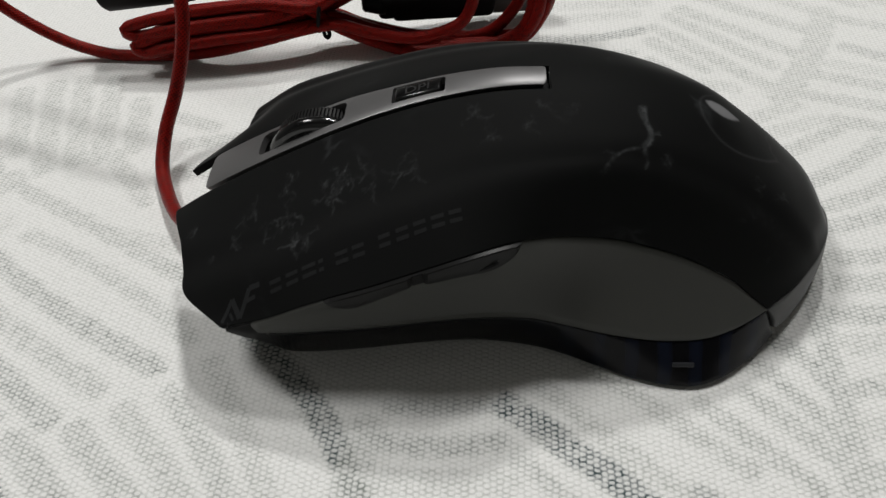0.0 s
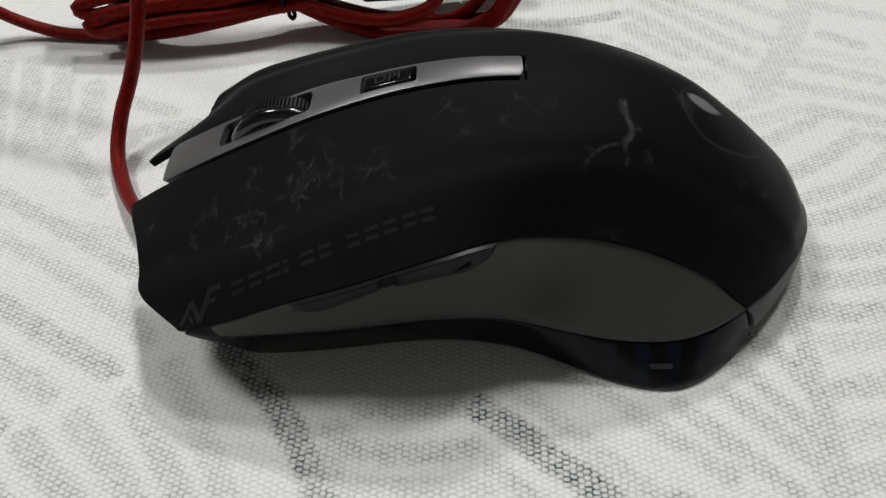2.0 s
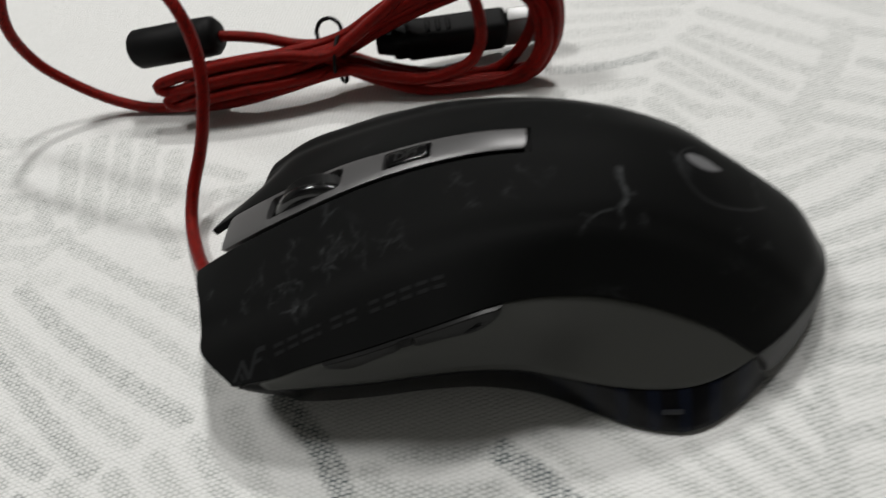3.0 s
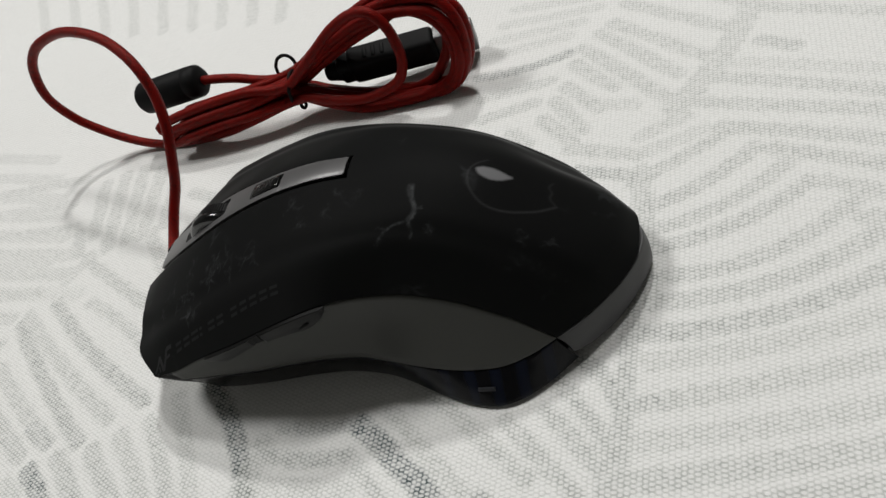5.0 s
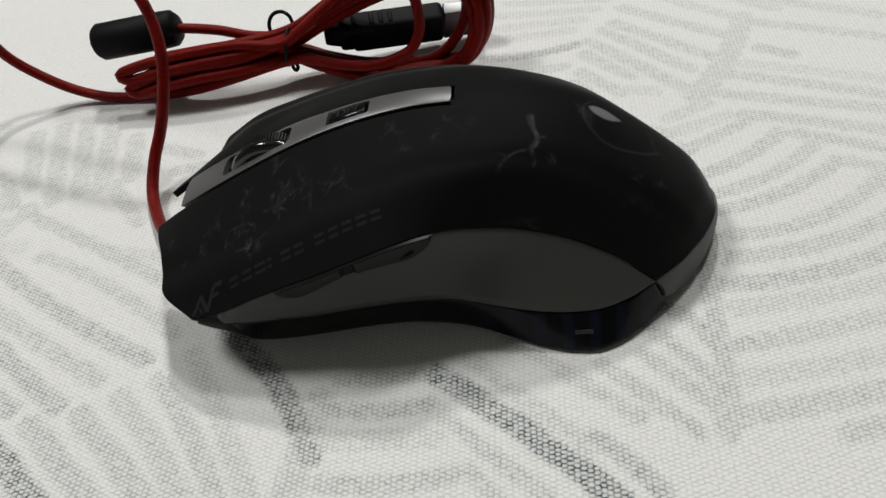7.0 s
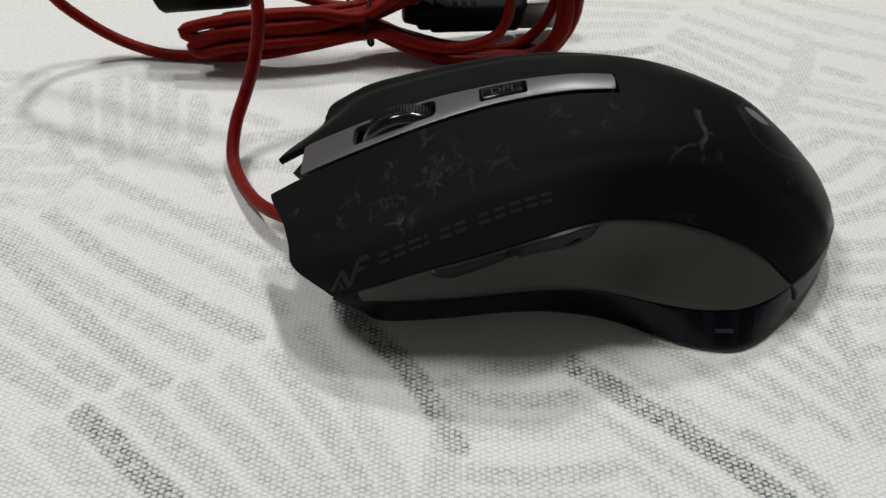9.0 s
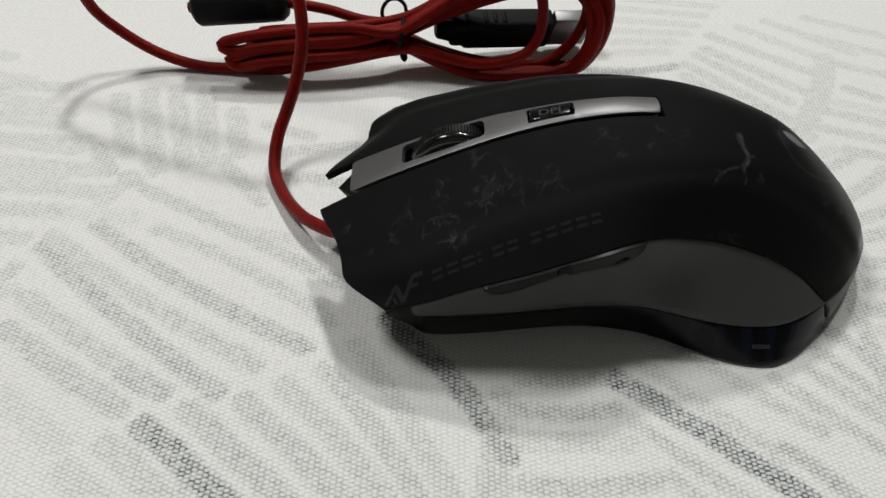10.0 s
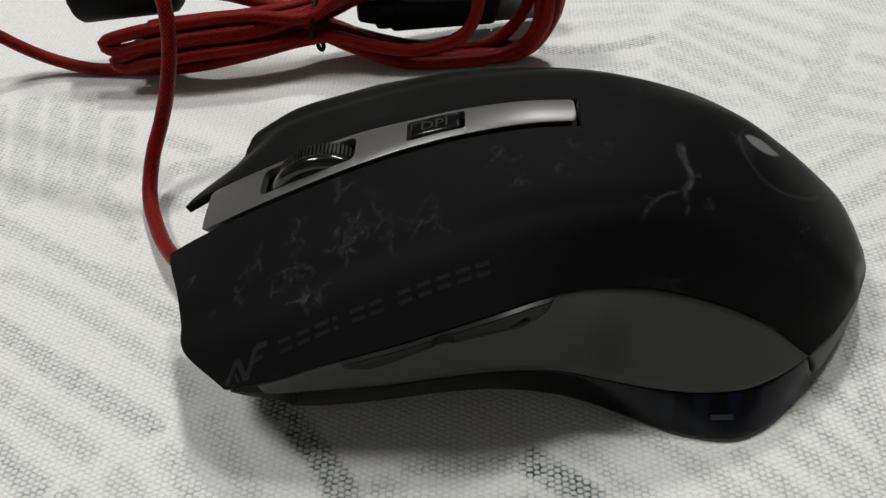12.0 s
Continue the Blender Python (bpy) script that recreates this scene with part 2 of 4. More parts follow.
def box(bm, x0, x1, y0, y1, z0, z1, bevel=0.0, segments=2):
    r = bmesh.ops.create_cube(bm, size=1.0, matrix=Matrix.Translation(((x0 + x1) / 2, (y0 + y1) / 2, (z0 + z1) / 2)) @ Matrix.Diagonal((x1 - x0, y1 - y0, z1 - z0, 1)))
    if bevel:
        edges = list({e for v in r["verts"] for e in v.link_edges})
        bmesh.ops.bevel(bm, geom=edges, offset=bevel, segments=segments, affect="EDGES", profile=0.6)


def lathe(bm, profile, steps, m=Matrix()):
    """Turn a profile of (height, radius) round the x axis."""
    rings = []
    for h, r in profile:
        rings.append([bm.verts.new(m @ Vector((h, r * math.cos(math.tau * k / steps), r * math.sin(math.tau * k / steps)))) for k in range(steps)])
    for a, b in zip(rings, rings[1:]):
        for k in range(steps):
            bm.faces.new((a[k], a[(k + 1) % steps], b[(k + 1) % steps], b[k]))
    bm.faces.new(rings[0])
    bm.faces.new(rings[-1])


def tube(bm, points, radius, sides=12, uv=True, closed=False):
    """A round cord through the points, with u in metres along it and v round it."""
    pts = [Vector(p) for p in points]
    layer = bm.loops.layers.uv.verify() if uv else None
    side = Vector((0.13, 0.21, 0.97))
    rings, run, s = [], [], 0.0
    for i, p in enumerate(pts):
        d = (pts[min(i + 1, len(pts) - 1)] - pts[max(i - 1, 0)]).normalized()
        side = (side - d * side.dot(d)).normalized()
        up = d.cross(side)
        if i:
            s += (p - pts[i - 1]).length
        run.append(s)
        rings.append([bm.verts.new(p + radius * (math.cos(math.tau * k / sides) * side + math.sin(math.tau * k / sides) * up)) for k in range(sides)])
    for i in range(len(rings) - 1):
        for k in range(sides):
            f = bm.faces.new((rings[i][k], rings[i][(k + 1) % sides], rings[i + 1][(k + 1) % sides], rings[i + 1][k]))
            if uv:
                for loop, (u, v) in zip(f.loops, ((run[i], k), (run[i], k + 1), (run[i + 1], k + 1), (run[i + 1], k))):
                    loop[layer].uv = (u, v / sides)
    bm.faces.new(rings[0])
    bm.faces.new(rings[-1])


def thing(name, label, category, at=(0, 0, 0), turn=0.0):
    ob = new(name)
    ob.empty_display_size = 0.01
    ob.matrix_basis = pose(*at, 0, 0, turn)
    return tagged(ob, label, category)


# ---- room: plain shell, the table and its cloth ----
TABLE_H = 0.75


def slab(name, x0, x1, y0, y1, z0, z1, mat, label, category):
    bm = bmesh.new()
    box(bm, x0, x1, y0, y1, z0, z1)
    me = bpy.data.meshes.new(name)
    bm.to_mesh(me)
    bm.free()
    me.materials.append(mat)
    return tagged(new(name, me), label, category, kind="structure")


slab("floor", -2.1, 2.1, -1.9, 2.5, -TABLE_H - 0.1, -TABLE_H, TILE, "pale tiled floor under the table", "floor")
slab("ceiling", -2.1, 2.1, -1.9, 2.5, 1.75, 1.85, WALL, "plain off-white painted ceiling", "ceiling")
slab("wall_north", -2.0, 2.0, 2.4, 2.5, -TABLE_H, 1.75, WALL, "plain off-white painted wall", "wall")
slab("wall_south", -2.0, 2.0, -1.9, -1.8, -TABLE_H, 1.75, WALL, "plain off-white painted wall", "wall")
slab("wall_east", 2.0, 2.1, -1.9, 2.5, -TABLE_H, 1.75, WALL, "plain off-white painted wall", "wall")
slab("wall_west", -2.1, -2.0, -1.9, 2.5, -TABLE_H, 1.75, WALL, "plain off-white painted wall", "wall")


def build_table():
    table = thing("table", "wooden table hidden under a printed cloth", "table", (0.05, 0.1, -TABLE_H))
    bm = bmesh.new()
    box(bm, -0.6, 0.6, -0.45, 0.45, TABLE_H - 0.034, TABLE_H - 0.001, 0.003)
    part("tabletop", bm, WOOD, table)
    for x in (-0.54, 0.54):
        for y in (-0.39, 0.39):
            bm = bmesh.new()
            box(bm, x - 0.03, x + 0.03, y - 0.03, y + 0.03, 0, TABLE_H - 0.034, 0.003)
            part("leg", bm, WOOD, table)


build_table()


# ---- tablecloth with its printed strokes ----
def steps(lo, fine_lo, fine_hi, hi, fine, coarse):
    a = np.linspace(lo, fine_lo, coarse, endpoint=False)
    b = np.linspace(fine_lo, fine_hi, round((fine_hi - fine_lo) / fine), endpoint=False)
    return np.concatenate([a, b, np.linspace(fine_hi, hi, coarse)])


XS = steps(-0.62, -0.31, 0.31, 0.72, 0.001, 20)
YS = steps(-0.42, -0.10, 0.44, 0.62, 0.001, 20)
GX, GY = np.meshgrid(XS * 1000, YS * 1000, indexing="ij")
INK, TONE = np.zeros(GX.shape), np.zeros(GX.shape)


def stroke(p, q, bend, width, dark, strength):
    """One brush stroke in millimetres from p to q; bend: how far its middle bows to the left."""
    p, q = np.array(p, float), np.array(q, float)
    d = q - p
    side = np.array((-d[1], d[0])) / (np.linalg.norm(d) + 1e-9)
    mid = (p + q) / 2 + side * 2 * bend
    ts = np.linspace(0, 1, 14)[:, None]
    line = (1 - ts) ** 2 * p + 2 * ts * (1 - ts) * mid + ts ** 2 * q
    lo, hi = line.min(0) - width - 2, line.max(0) + width + 2
    i0, i1 = np.searchsorted(XS * 1000, (lo[0], hi[0]))
    j0, j1 = np.searchsorted(YS * 1000, (lo[1], hi[1]))
    if i1 <= i0 or j1 <= j0:
        return
    px, py = GX[i0:i1, j0:j1], GY[i0:i1, j0:j1]
    best = np.full(px.shape, 1e9)
    for a, b in zip(line[:-1], line[1:]):
        e = b - a
        t = np.clip(((px - a[0]) * e[0] + (py - a[1]) * e[1]) / (e @ e + 1e-9), 0, 1)
        best = np.minimum(best, np.hypot(px - a[0] - t * e[0], py - a[1] - t * e[1]))
    half = width * 0.59 * (1 + 0.10 * np.sin(px * 1.3 + py * 0.9))
    ink = np.clip((half - best) / 0.9 + 0.5, 0, 1) * strength
    INK[i0:i1, j0:j1] = np.maximum(INK[i0:i1, j0:j1], ink)
    TONE[i0:i1, j0:j1] = np.where(ink > 0.25 * strength, dark, TONE[i0:i1, j0:j1])


stroke((-118, 22), (-59, -13), 0.5, 3.6, 0.35, 0.67)
stroke((-106, 4), (-60, -25), 2.1, 3.6, 0.30, 0.52)
stroke((-121, 5), (-65, -32), -1.9, 4.0, 0.50, 0.78)
stroke((-131, 1), (-75, -37), -1.2, 4.0, 0.30, 0.59)
stroke((-132, -3), (-82, -44), -0.8, 4.0, 0.50, 0.84)
stroke((-130, -19), (-93, -44), -0.7, 4.2, 0.30, 0.59)
stroke((-102, -40), (-93, -44), 0.0, 4.2, 0.70, 0.78)
stroke((-131, -28), (-101, -48), -0.5, 4.6, 0.40, 0.67)
stroke((-126, -45), (-110, -56), 0.0, 5.0, 0.00, 0.33)
stroke((-107, -62), (-87, -79), 0.0, 5.0, 0.10, 0.45)
stroke((-101, -56), (-73, -79), 0.0, 5.0, 0.10, 0.52)
stroke((-95, -52), (-63, -80), 0.5, 4.6, 0.90, 1.2)
stroke((-87, -48), (-56, -76), 0.1, 4.6, 0.40, 0.67)
stroke((-76, -46), (-48, -73), 0.2, 4.4, 0.35, 0.62)
stroke((-68, -42), (-43, -72), 1.0, 4.4, 0.15, 0.55)
stroke((-60, -38), (-39, -68), 1.0, 4.0, 0.35, 0.62)
stroke((-54, -31), (-32, -70), 1.1, 4.0, 0.10, 0.52)
stroke((-47, -24), (-22, -58), 2.0, 4.4, 0.90, 1.2)
stroke((-22, -45), (-26, -70), 0.0, 6.0, 0.30, 0.52)
stroke((-18, -40), (2, -39), -0.8, 3.0, 0.40, 0.67)
stroke((-20, -47), (2, -47), -1.2, 3.4, 0.45, 0.69)
stroke((-19, -55), (3, -55), 0.0, 4.0, 0.10, 0.39)
stroke((-19, -64), (7, -63), -1.4, 3.6, 0.35, 0.62)
stroke((-22, -70), (6, -70), 0.0, 3.6, 0.20, 0.52)
stroke((3, -39.5), (39, -70), 0.6, 4.6, 1.00, 1.2)
stroke((5, -50), (25, -68), -0.4, 3.0, 0.40, 0.62)
stroke((10, -62), (18, -71), 0.0, 3.0, 0.20, 0.56)
stroke((10, -36), (34, -58), -0.2, 3.4, 0.10, 0.52)
stroke((35, -56), (46, -68), 0.4, 3.2, 0.70, 0.78)
stroke((19, -31), (44, -52), -0.2, 3.2, 0.20, 0.59)
stroke((38, -39), (55, -56), -0.0, 3.2, 0.30, 0.62)
stroke((47, -37), (61, -53), 0.4, 3.2, 0.35, 0.62)
stroke((49, -30), (61, -46), 0.4, 3.2, 0.40, 0.65)
stroke((54, -25), (62, -35), 0.9, 3.2, 0.50, 0.73)
stroke((65, -11), (63, -43), -0.7, 3.6, 0.45, 0.67)
stroke((63, -43), (60, -56), 0.0, 4.0, 0.35, 0.56)
stroke((66, 30), (68, -9), -0.2, 4.5, 0.20, 0.52)
stroke((64, 26), (89, 41), -0.2, 3.6, 0.25, 0.59)
stroke((67, 17), (93, 33), -1.8, 3.8, 0.40, 0.62)
stroke((68, 10), (100, 27), -3.0, 3.6, 0.30, 0.56)
stroke((68, 4), (104, 20), -2.9, 3.6, 0.45, 0.65)
stroke((68, -4), (112, 13), -5.4, 3.6, 0.35, 0.62)
stroke((68, -11), (115, 3), -4.2, 3.8, 0.35, 0.62)
stroke((64, -19), (118, -5), -4.4, 4.0, 0.50, 0.69)
stroke((68, -26), (118, -16), -1.6, 4.0, 0.10, 0.45)
stroke((63, -36), (73, -35), 0.0, 3.4, 0.50, 0.69)
stroke((73, -35), (116, -26), -0.4, 4.0, 0.10, 0.52)
stroke((66, -44), (114, -36), -0.7, 4.0, 0.10, 0.42)
stroke((61, -53), (113, -44), -0.4, 4.2, 0.25, 0.59)
stroke((82, -57), (112, -51), 0.0, 4.0, 0.30, 0.59)
stroke((97, 90), (135, 74), 0.0, 4.0, 0.30, 0.56)
stroke((98, 74), (106, 69), 0.0, 4.0, 0.50, 0.67)
stroke((89, 67), (128, 53), 0.0, 4.0, 0.10, 0.39)
stroke((85, 62), (129, 44), 0.3, 4.0, 0.30, 0.59)
stroke((80, 53), (128, 38), -0.1, 4.0, 0.35, 0.56)
stroke((86, 42), (126, 28), 0.4, 4.0, 0.30, 0.62)
stroke((97, 32), (125, 20), -0.0, 3.8, 0.30, 0.62)
stroke((107, 19), (123, 12), 0.0, 3.8, 0.30, 0.56)
stroke((112, 8), (124, 4), 0.0, 3.8, 0.30, 0.59)
stroke((97, 92), (75, 52), 2.1, 6.0, 0.20, 0.55)
stroke((61, 105), (93, 80), 0.0, 4.2, 0.20, 0.55)
stroke((57, 96), (85, 70), 0.0, 4.2, 0.20, 0.55)
stroke((53, 92), (76, 66), 0.0, 4.2, 0.20, 0.55)
stroke((48, 86), (75, 54), 0.0, 4.2, 0.20, 0.55)
stroke((46, 79), (58, 65), 0.0, 4.2, 0.20, 0.55)
stroke((44, 69), (54, 57), 0.0, 4.2, 0.20, 0.55)
stroke((41, 63), (50, 49), 0.0, 4.2, 0.20, 0.55)
stroke((38, 56), (47, 45), 0.0, 4.2, 0.20, 0.55)
stroke((73, 111), (98, 90), 0.0, 4.0, 0.15, 0.45)
stroke((84, 116), (108, 96), 0.0, 4.0, 0.20, 0.52)
stroke((98, 106), (137, 87), 0.0, 4.0, 0.20, 0.52)
stroke((100, 119), (139, 101), 0.0, 4.0, 0.20, 0.52)
stroke((47, 42), (65, 36), 0.0, 4.0, 0.20, 0.55)
stroke((50, 33), (63, 29), 0.0, 3.6, 0.55, 0.69)
stroke((29, 52), (34, 46), 0.0, 4.0, 0.20, 0.52)
stroke((56, 58), (64, 56), 0.0, 4.0, 0.10, 0.39)
stroke((66, 43), (77, 48), 0.0, 4.0, 0.10, 0.45)
stroke((65, 36), (82, 42), 0.0, 4.0, 0.10, 0.39)
stroke((44, 85), (15, 81), 1.7, 3.6, 0.80, 0.78)
stroke((39, 73), (17, 70), 0.0, 4.0, 0.20, 0.52)
stroke((35, 64), (18, 60), 0.0, 4.0, 0.25, 0.55)
stroke((43, 94), (14, 91), 0.0, 4.0, 0.10, 0.39)
stroke((47, 100), (17, 99), 0.0, 4.0, 0.10, 0.39)
stroke((52, 106), (20, 107), 0.0, 4.0, 0.10, 0.39)
stroke((57, 112), (23, 115), 0.0, 4.0, 0.10, 0.39)
stroke((62, 119), (26, 123), 0.0, 4.0, 0.10, 0.39)
stroke((67, 126), (29, 131), 0.0, 4.0, 0.10, 0.39)
stroke((-131, 60), (-122, 34), 0, 5, 0.20, 0.60)
stroke((-123, 63), (-112, 27), 0, 5, 0.20, 0.60)
stroke((-115, 65), (-105, 30), 0, 5, 0.20, 0.60)
stroke((-106, 65), (-99, 31), 0, 5, 0.20, 0.60)
stroke((-95, 54), (-91, 35), 0, 5, 0.20, 0.60)
stroke((-130, 36), (-124, 26), 0.0, 4.5, 0.60, 0.62)
stroke((-119, 24), (-116, 22), 0.0, 4.5, 0.60, 0.56)
stroke((-122, 14), (-118, 25), 0.0, 4.0, 0.20, 0.45)
stroke((-196, 64), (-144, 65), 0, 4.6, 0.25, 0.56)
stroke((-190, 52), (-142, 52), 0, 4.6, 0.25, 0.45)
stroke((-184, 39), (-134, 39), 0, 4.6, 0.25, 0.53)
stroke((-171, 11), (-133, 10), 0.0, 4.6, 0.10, 0.59)
stroke((-166, 1), (-138, 0), 0.0, 4.6, 0.10, 0.52)
stroke((-177, 24), (-136, 24), 0, 4.6, 0.25, 0.40)
stroke((-140, -16), (-136, -10), 0.0, 4.0, 0.30, 0.59)
stroke((-140, -17), (-134, -17), 0.0, 4.0, 0.20, 0.45)
stroke((-85, 48), (-72, 43), 0, 4, 0.25, 0.60)
stroke((-77, 36), (-59, 39), 0, 4, 0.25, 0.60)
stroke((-76, 26), (-61, 23), 0, 4, 0.25, 0.60)
stroke((-95, 32), (-82, 15), 0, 4, 0.25, 0.60)
stroke((-85, 4), (-56, -3), 0.0, 4.0, 0.10, 0.39)
stroke((-298, 258), (-243, 184), 0, 5, 0.20, 0.51)
stroke((-264, 245), (-219, 179), 0, 5, 0.20, 0.51)
stroke((-234, 233), (-196, 173), 0, 5, 0.20, 0.51)
stroke((-205, 222), (-175, 168), 0, 5, 0.20, 0.51)
stroke((-179, 212), (-155, 163), 0, 5, 0.20, 0.51)
stroke((-155, 203), (-136, 159), 0, 5, 0.20, 0.51)
stroke((-133, 194), (-118, 155), 0, 5, 0.20, 0.51)
stroke((-112, 186), (-100, 151), 0, 5, 0.20, 0.51)
stroke((-92, 178), (-84, 147), 0, 5, 0.20, 0.51)
stroke((-222, 92), (-171, 81), 0, 5, 0.20, 0.45)
stroke((-212, 78), (-161, 68), 0, 5, 0.20, 0.45)
stroke((-202, 65), (-152, 56), 0, 5, 0.20, 0.45)
stroke((-193, 53), (-144, 46), 0, 5, 0.20, 0.45)
stroke((-185, 42), (-136, 35), 0, 5, 0.20, 0.45)
stroke((-177, 31), (-128, 26), 0, 5, 0.20, 0.45)
stroke((-169, 21), (-121, 17), 0, 5, 0.20, 0.45)
stroke((-162, 12), (-114, 8), 0.0, 5.0, 0.05, 0.29)


# the printing gets fainter towards both ends of the cloth
INK *= 1 - 0.30 * np.clip((GX - 55) / 70, 0, 1) - 0.12 * np.clip((-GX - 60) / 50, 0, 1)


def build_cloth():
    wave = 0.00035 * np.sin(GX / 41 + GY / 67) + 0.0003 * np.sin(GX / 29 - GY / 37 + 1.0)
    calm = np.clip((np.hypot(GX - 0, (GY - 20) * 0.8) - 90) / 80, 0, 1)
    z = wave * calm * 0.8
    n, m = GX.shape
    co = np.stack([GX / 1000, GY / 1000, z], -1).reshape(-1, 3)
    idx = np.arange(n * m).reshape(n, m)
    quads = np.stack([idx[:-1, :-1], idx[1:, :-1], idx[1:, 1:], idx[:-1, 1:]], -1).reshape(-1, 4)
    me = bpy.data.meshes.new("tablecloth")
    me.vertices.add(len(co))
    me.vertices.foreach_set("co", co.ravel())
    me.loops.add(quads.size)
    me.loops.foreach_set("vertex_index", quads.ravel())
    me.polygons.add(len(quads))
    me.polygons.foreach_set("loop_start", np.arange(len(quads)) * 4)
    me.update(calc_edges=True)
    for name, values in (("print", INK), ("tint", TONE)):
        me.attributes.new(name, "FLOAT", "POINT").data.foreach_set("value", values.ravel().astype(np.float32))
    me.shade_smooth()
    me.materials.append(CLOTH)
    ob = new("tablecloth", me)
    return tagged(ob, "white woven tablecloth printed with grey-green brush strokes", "tablecloth")


build_cloth()


# ---- the computer mouse: guide curves in millimetres, its nose towards -x ----
LINE_SOLE = [(-47.0, -33.4, 13.2), (-45.0, -32.8, 11.0), (-42.0, -31.0, 6.8), (-39.0, -29.4, 2.2), (-35.0, -28.8, 0.9), (-24, -27.8, 0.7), (-12, -26.2, 0.7), (-2, -25.7, 0.7),
             (8, -27.0, 0.7), (14, -29.0, 0.8), (20, -31.7, 0.8), (27, -34.6, 0.8), (33, -36.0, 0.9), (38, -36.0, 1.0), (43, -34.0, 1.1), (49, -29.5, 1.3), (53.6, -25.0, 1.6)]
LINE_BAND = [(-46.4, -34.2, 15.4), (-42.5, -34.2, 14.4), (-36, -32.9, 12.6), (-30, -32.2, 12.2), (-21, -31.2, 11.9), (-12, -29.8, 11.7), (-2, -28.6, 11.5), (7.5, -28.8, 11.6),
             (13, -29.7, 11.1), (18, -30.5, 10.3), (23, -31.1, 9.5), (28, -31.4, 8.8), (33, -31.3, 8.3), (39, -30.6, 8.2), (45, -28.4, 8.7), (50.4, -25.2, 9.4)]
LINE_GRIP = [(-45.0, -34.6, 16.2), (-38, -34.8, 19.3), (-32, -34.4, 21.8), (-26, -34.0, 24.0), (-19, -33.2, 25.9), (-12, -32.2, 28.0), (-4, -30.8, 30.2), (3, -28.2, 30.4),
             (9, -25.6, 29.2), (15, -23.8, 27.6), (21, -23.2, 26.5), (27, -23.2, 24.7), (33, -23.7, 22.6), (38, -24.2, 20.2), (43, -24.4, 16.8), (47, -24.7, 13.0), (50.6, -25.1, 9.7)]
LINE_EDGE = [(-47.2, -34.5, 16.4), *LINE_GRIP[1:]]
# the far side has no buttons and a flatter grip
LINE_GRIP_FAR = [(x, y, z - 2.6 * math.exp(-((x + 1) / 9) ** 2)) for x, y, z in LINE_GRIP]
LINE_EDGE_FAR = [LINE_EDGE[0], *LINE_GRIP_FAR[1:]]
LINE_CREASE = [(-55.2, -27.6, 16.6), (-43.5, -28.4, 22.2), (-34, -27.2, 26.2), (-20, -25.2, 31.2), (-8, -23.6, 34.6), (5, -21.0, 36.6), (20, -18.6, 35.8), (33, -18.4, 31.4),
               (44.2, -19.4, 24.0), (52.4, -19.8, 16.4), (57.5, -19.1, 9.6)]
LINE_FLANK = [(-58.6, -16.4, 18.4), (-45, -17.0, 24.9), (-30, -16.2, 31.4), (-14, -14.6, 36.8), (0, -13.0, 40.0), (15, -11.8, 40.7), (28, -11.2, 39.2), (40, -11.4, 34.2),
              (51.3, -12.0, 26.2), (59.6, -12.2, 17.3), (63.8, -11.5, 9.6)]
LINE_SLOT = [(-63.0, -5.6, 16.8), (-56, -5.4, 21.2), (-44, -5.1, 27.6), (-27, -4.5, 35.4), (-17, -3.8, 38.8), (-8, -3.5, 41.2), (2, -3.2, 42.8), (10, -3.0, 43.0), (20, -3.2, 42.7),
             (30, -3.4, 40.8), (40, -3.7, 36.8), (49, -4.0, 30.1), (57, -4.3, 22.9), (63.2, -4.5, 16.4), (67.2, -4.6, 9.6)]


def between_fold(edge, crease, flank, slot):
    """A curve halfway between crease and flank: flat in front, where the fold is crisp, and rounded towards the heel."""
    line = []
    for e, c, f, s in zip(*(spline(g, 24) for g in (edge, crease, flank, slot))):
        crisp = min(1.0, max(0.0, (16 - c[0]) / 40))
        line.append(tuple((c + f) / 2 + (1 - 1.15 * crisp) * (c + f - e - s) / 16))
    return line


NEAR = [LINE_EDGE, LINE_CREASE, between_fold(LINE_EDGE, LINE_CREASE, LINE_FLANK, LINE_SLOT), LINE_FLANK, LINE_SLOT]
LINE_FLANK_FAR = [(-54.4, -17.2, 17.6), *LINE_FLANK[1:5], (15.0, -11.8, 41.2), (28.0, -10.7, 39.0), (40.0, -11.2, 33.3), (51.3, -9.8, 24.2), (60.0, -10.3, 15.5), (64.6, -9.1, 9.6)]
LINE_EDGE_FAR = [*LINE_EDGE_FAR[:10], (21, -21.6, 24.9), (27, -21.0, 23.1), (33, -20.8, 20.8), (38, -20.5, 18.1), (43, -20.1, 14.7), (47, -19.8, 11.9), (51, -19.6, 9.7)]
LINE_CREASE_FAR = [(-52.2, -26.8, 17.6), *LINE_CREASE[1:7], (33, -18.1, 31.0), (44, -17.8, 23.8), (52.4, -17.0, 16.3), (58.2, -14.6, 9.6)]
FAR = [mirror(c) for c in (LINE_SLOT, LINE_FLANK_FAR, between_fold(LINE_EDGE_FAR, LINE_CREASE_FAR, LINE_FLANK_FAR, LINE_SLOT), LINE_CREASE_FAR, LINE_EDGE_FAR)]


def cut_at(curve, x, front):
    """The part of a curve before or behind the plane at x."""
    line = spline(curve, 120)
    end = np.array([x] + [np.interp(x, line[:, 0], line[:, k]) for k in (1, 2)])
    return np.vstack([line[line[:, 0] < x - 0.3], end]) if front else np.vstack([end, line[line[:, 0] > x + 0.3]])


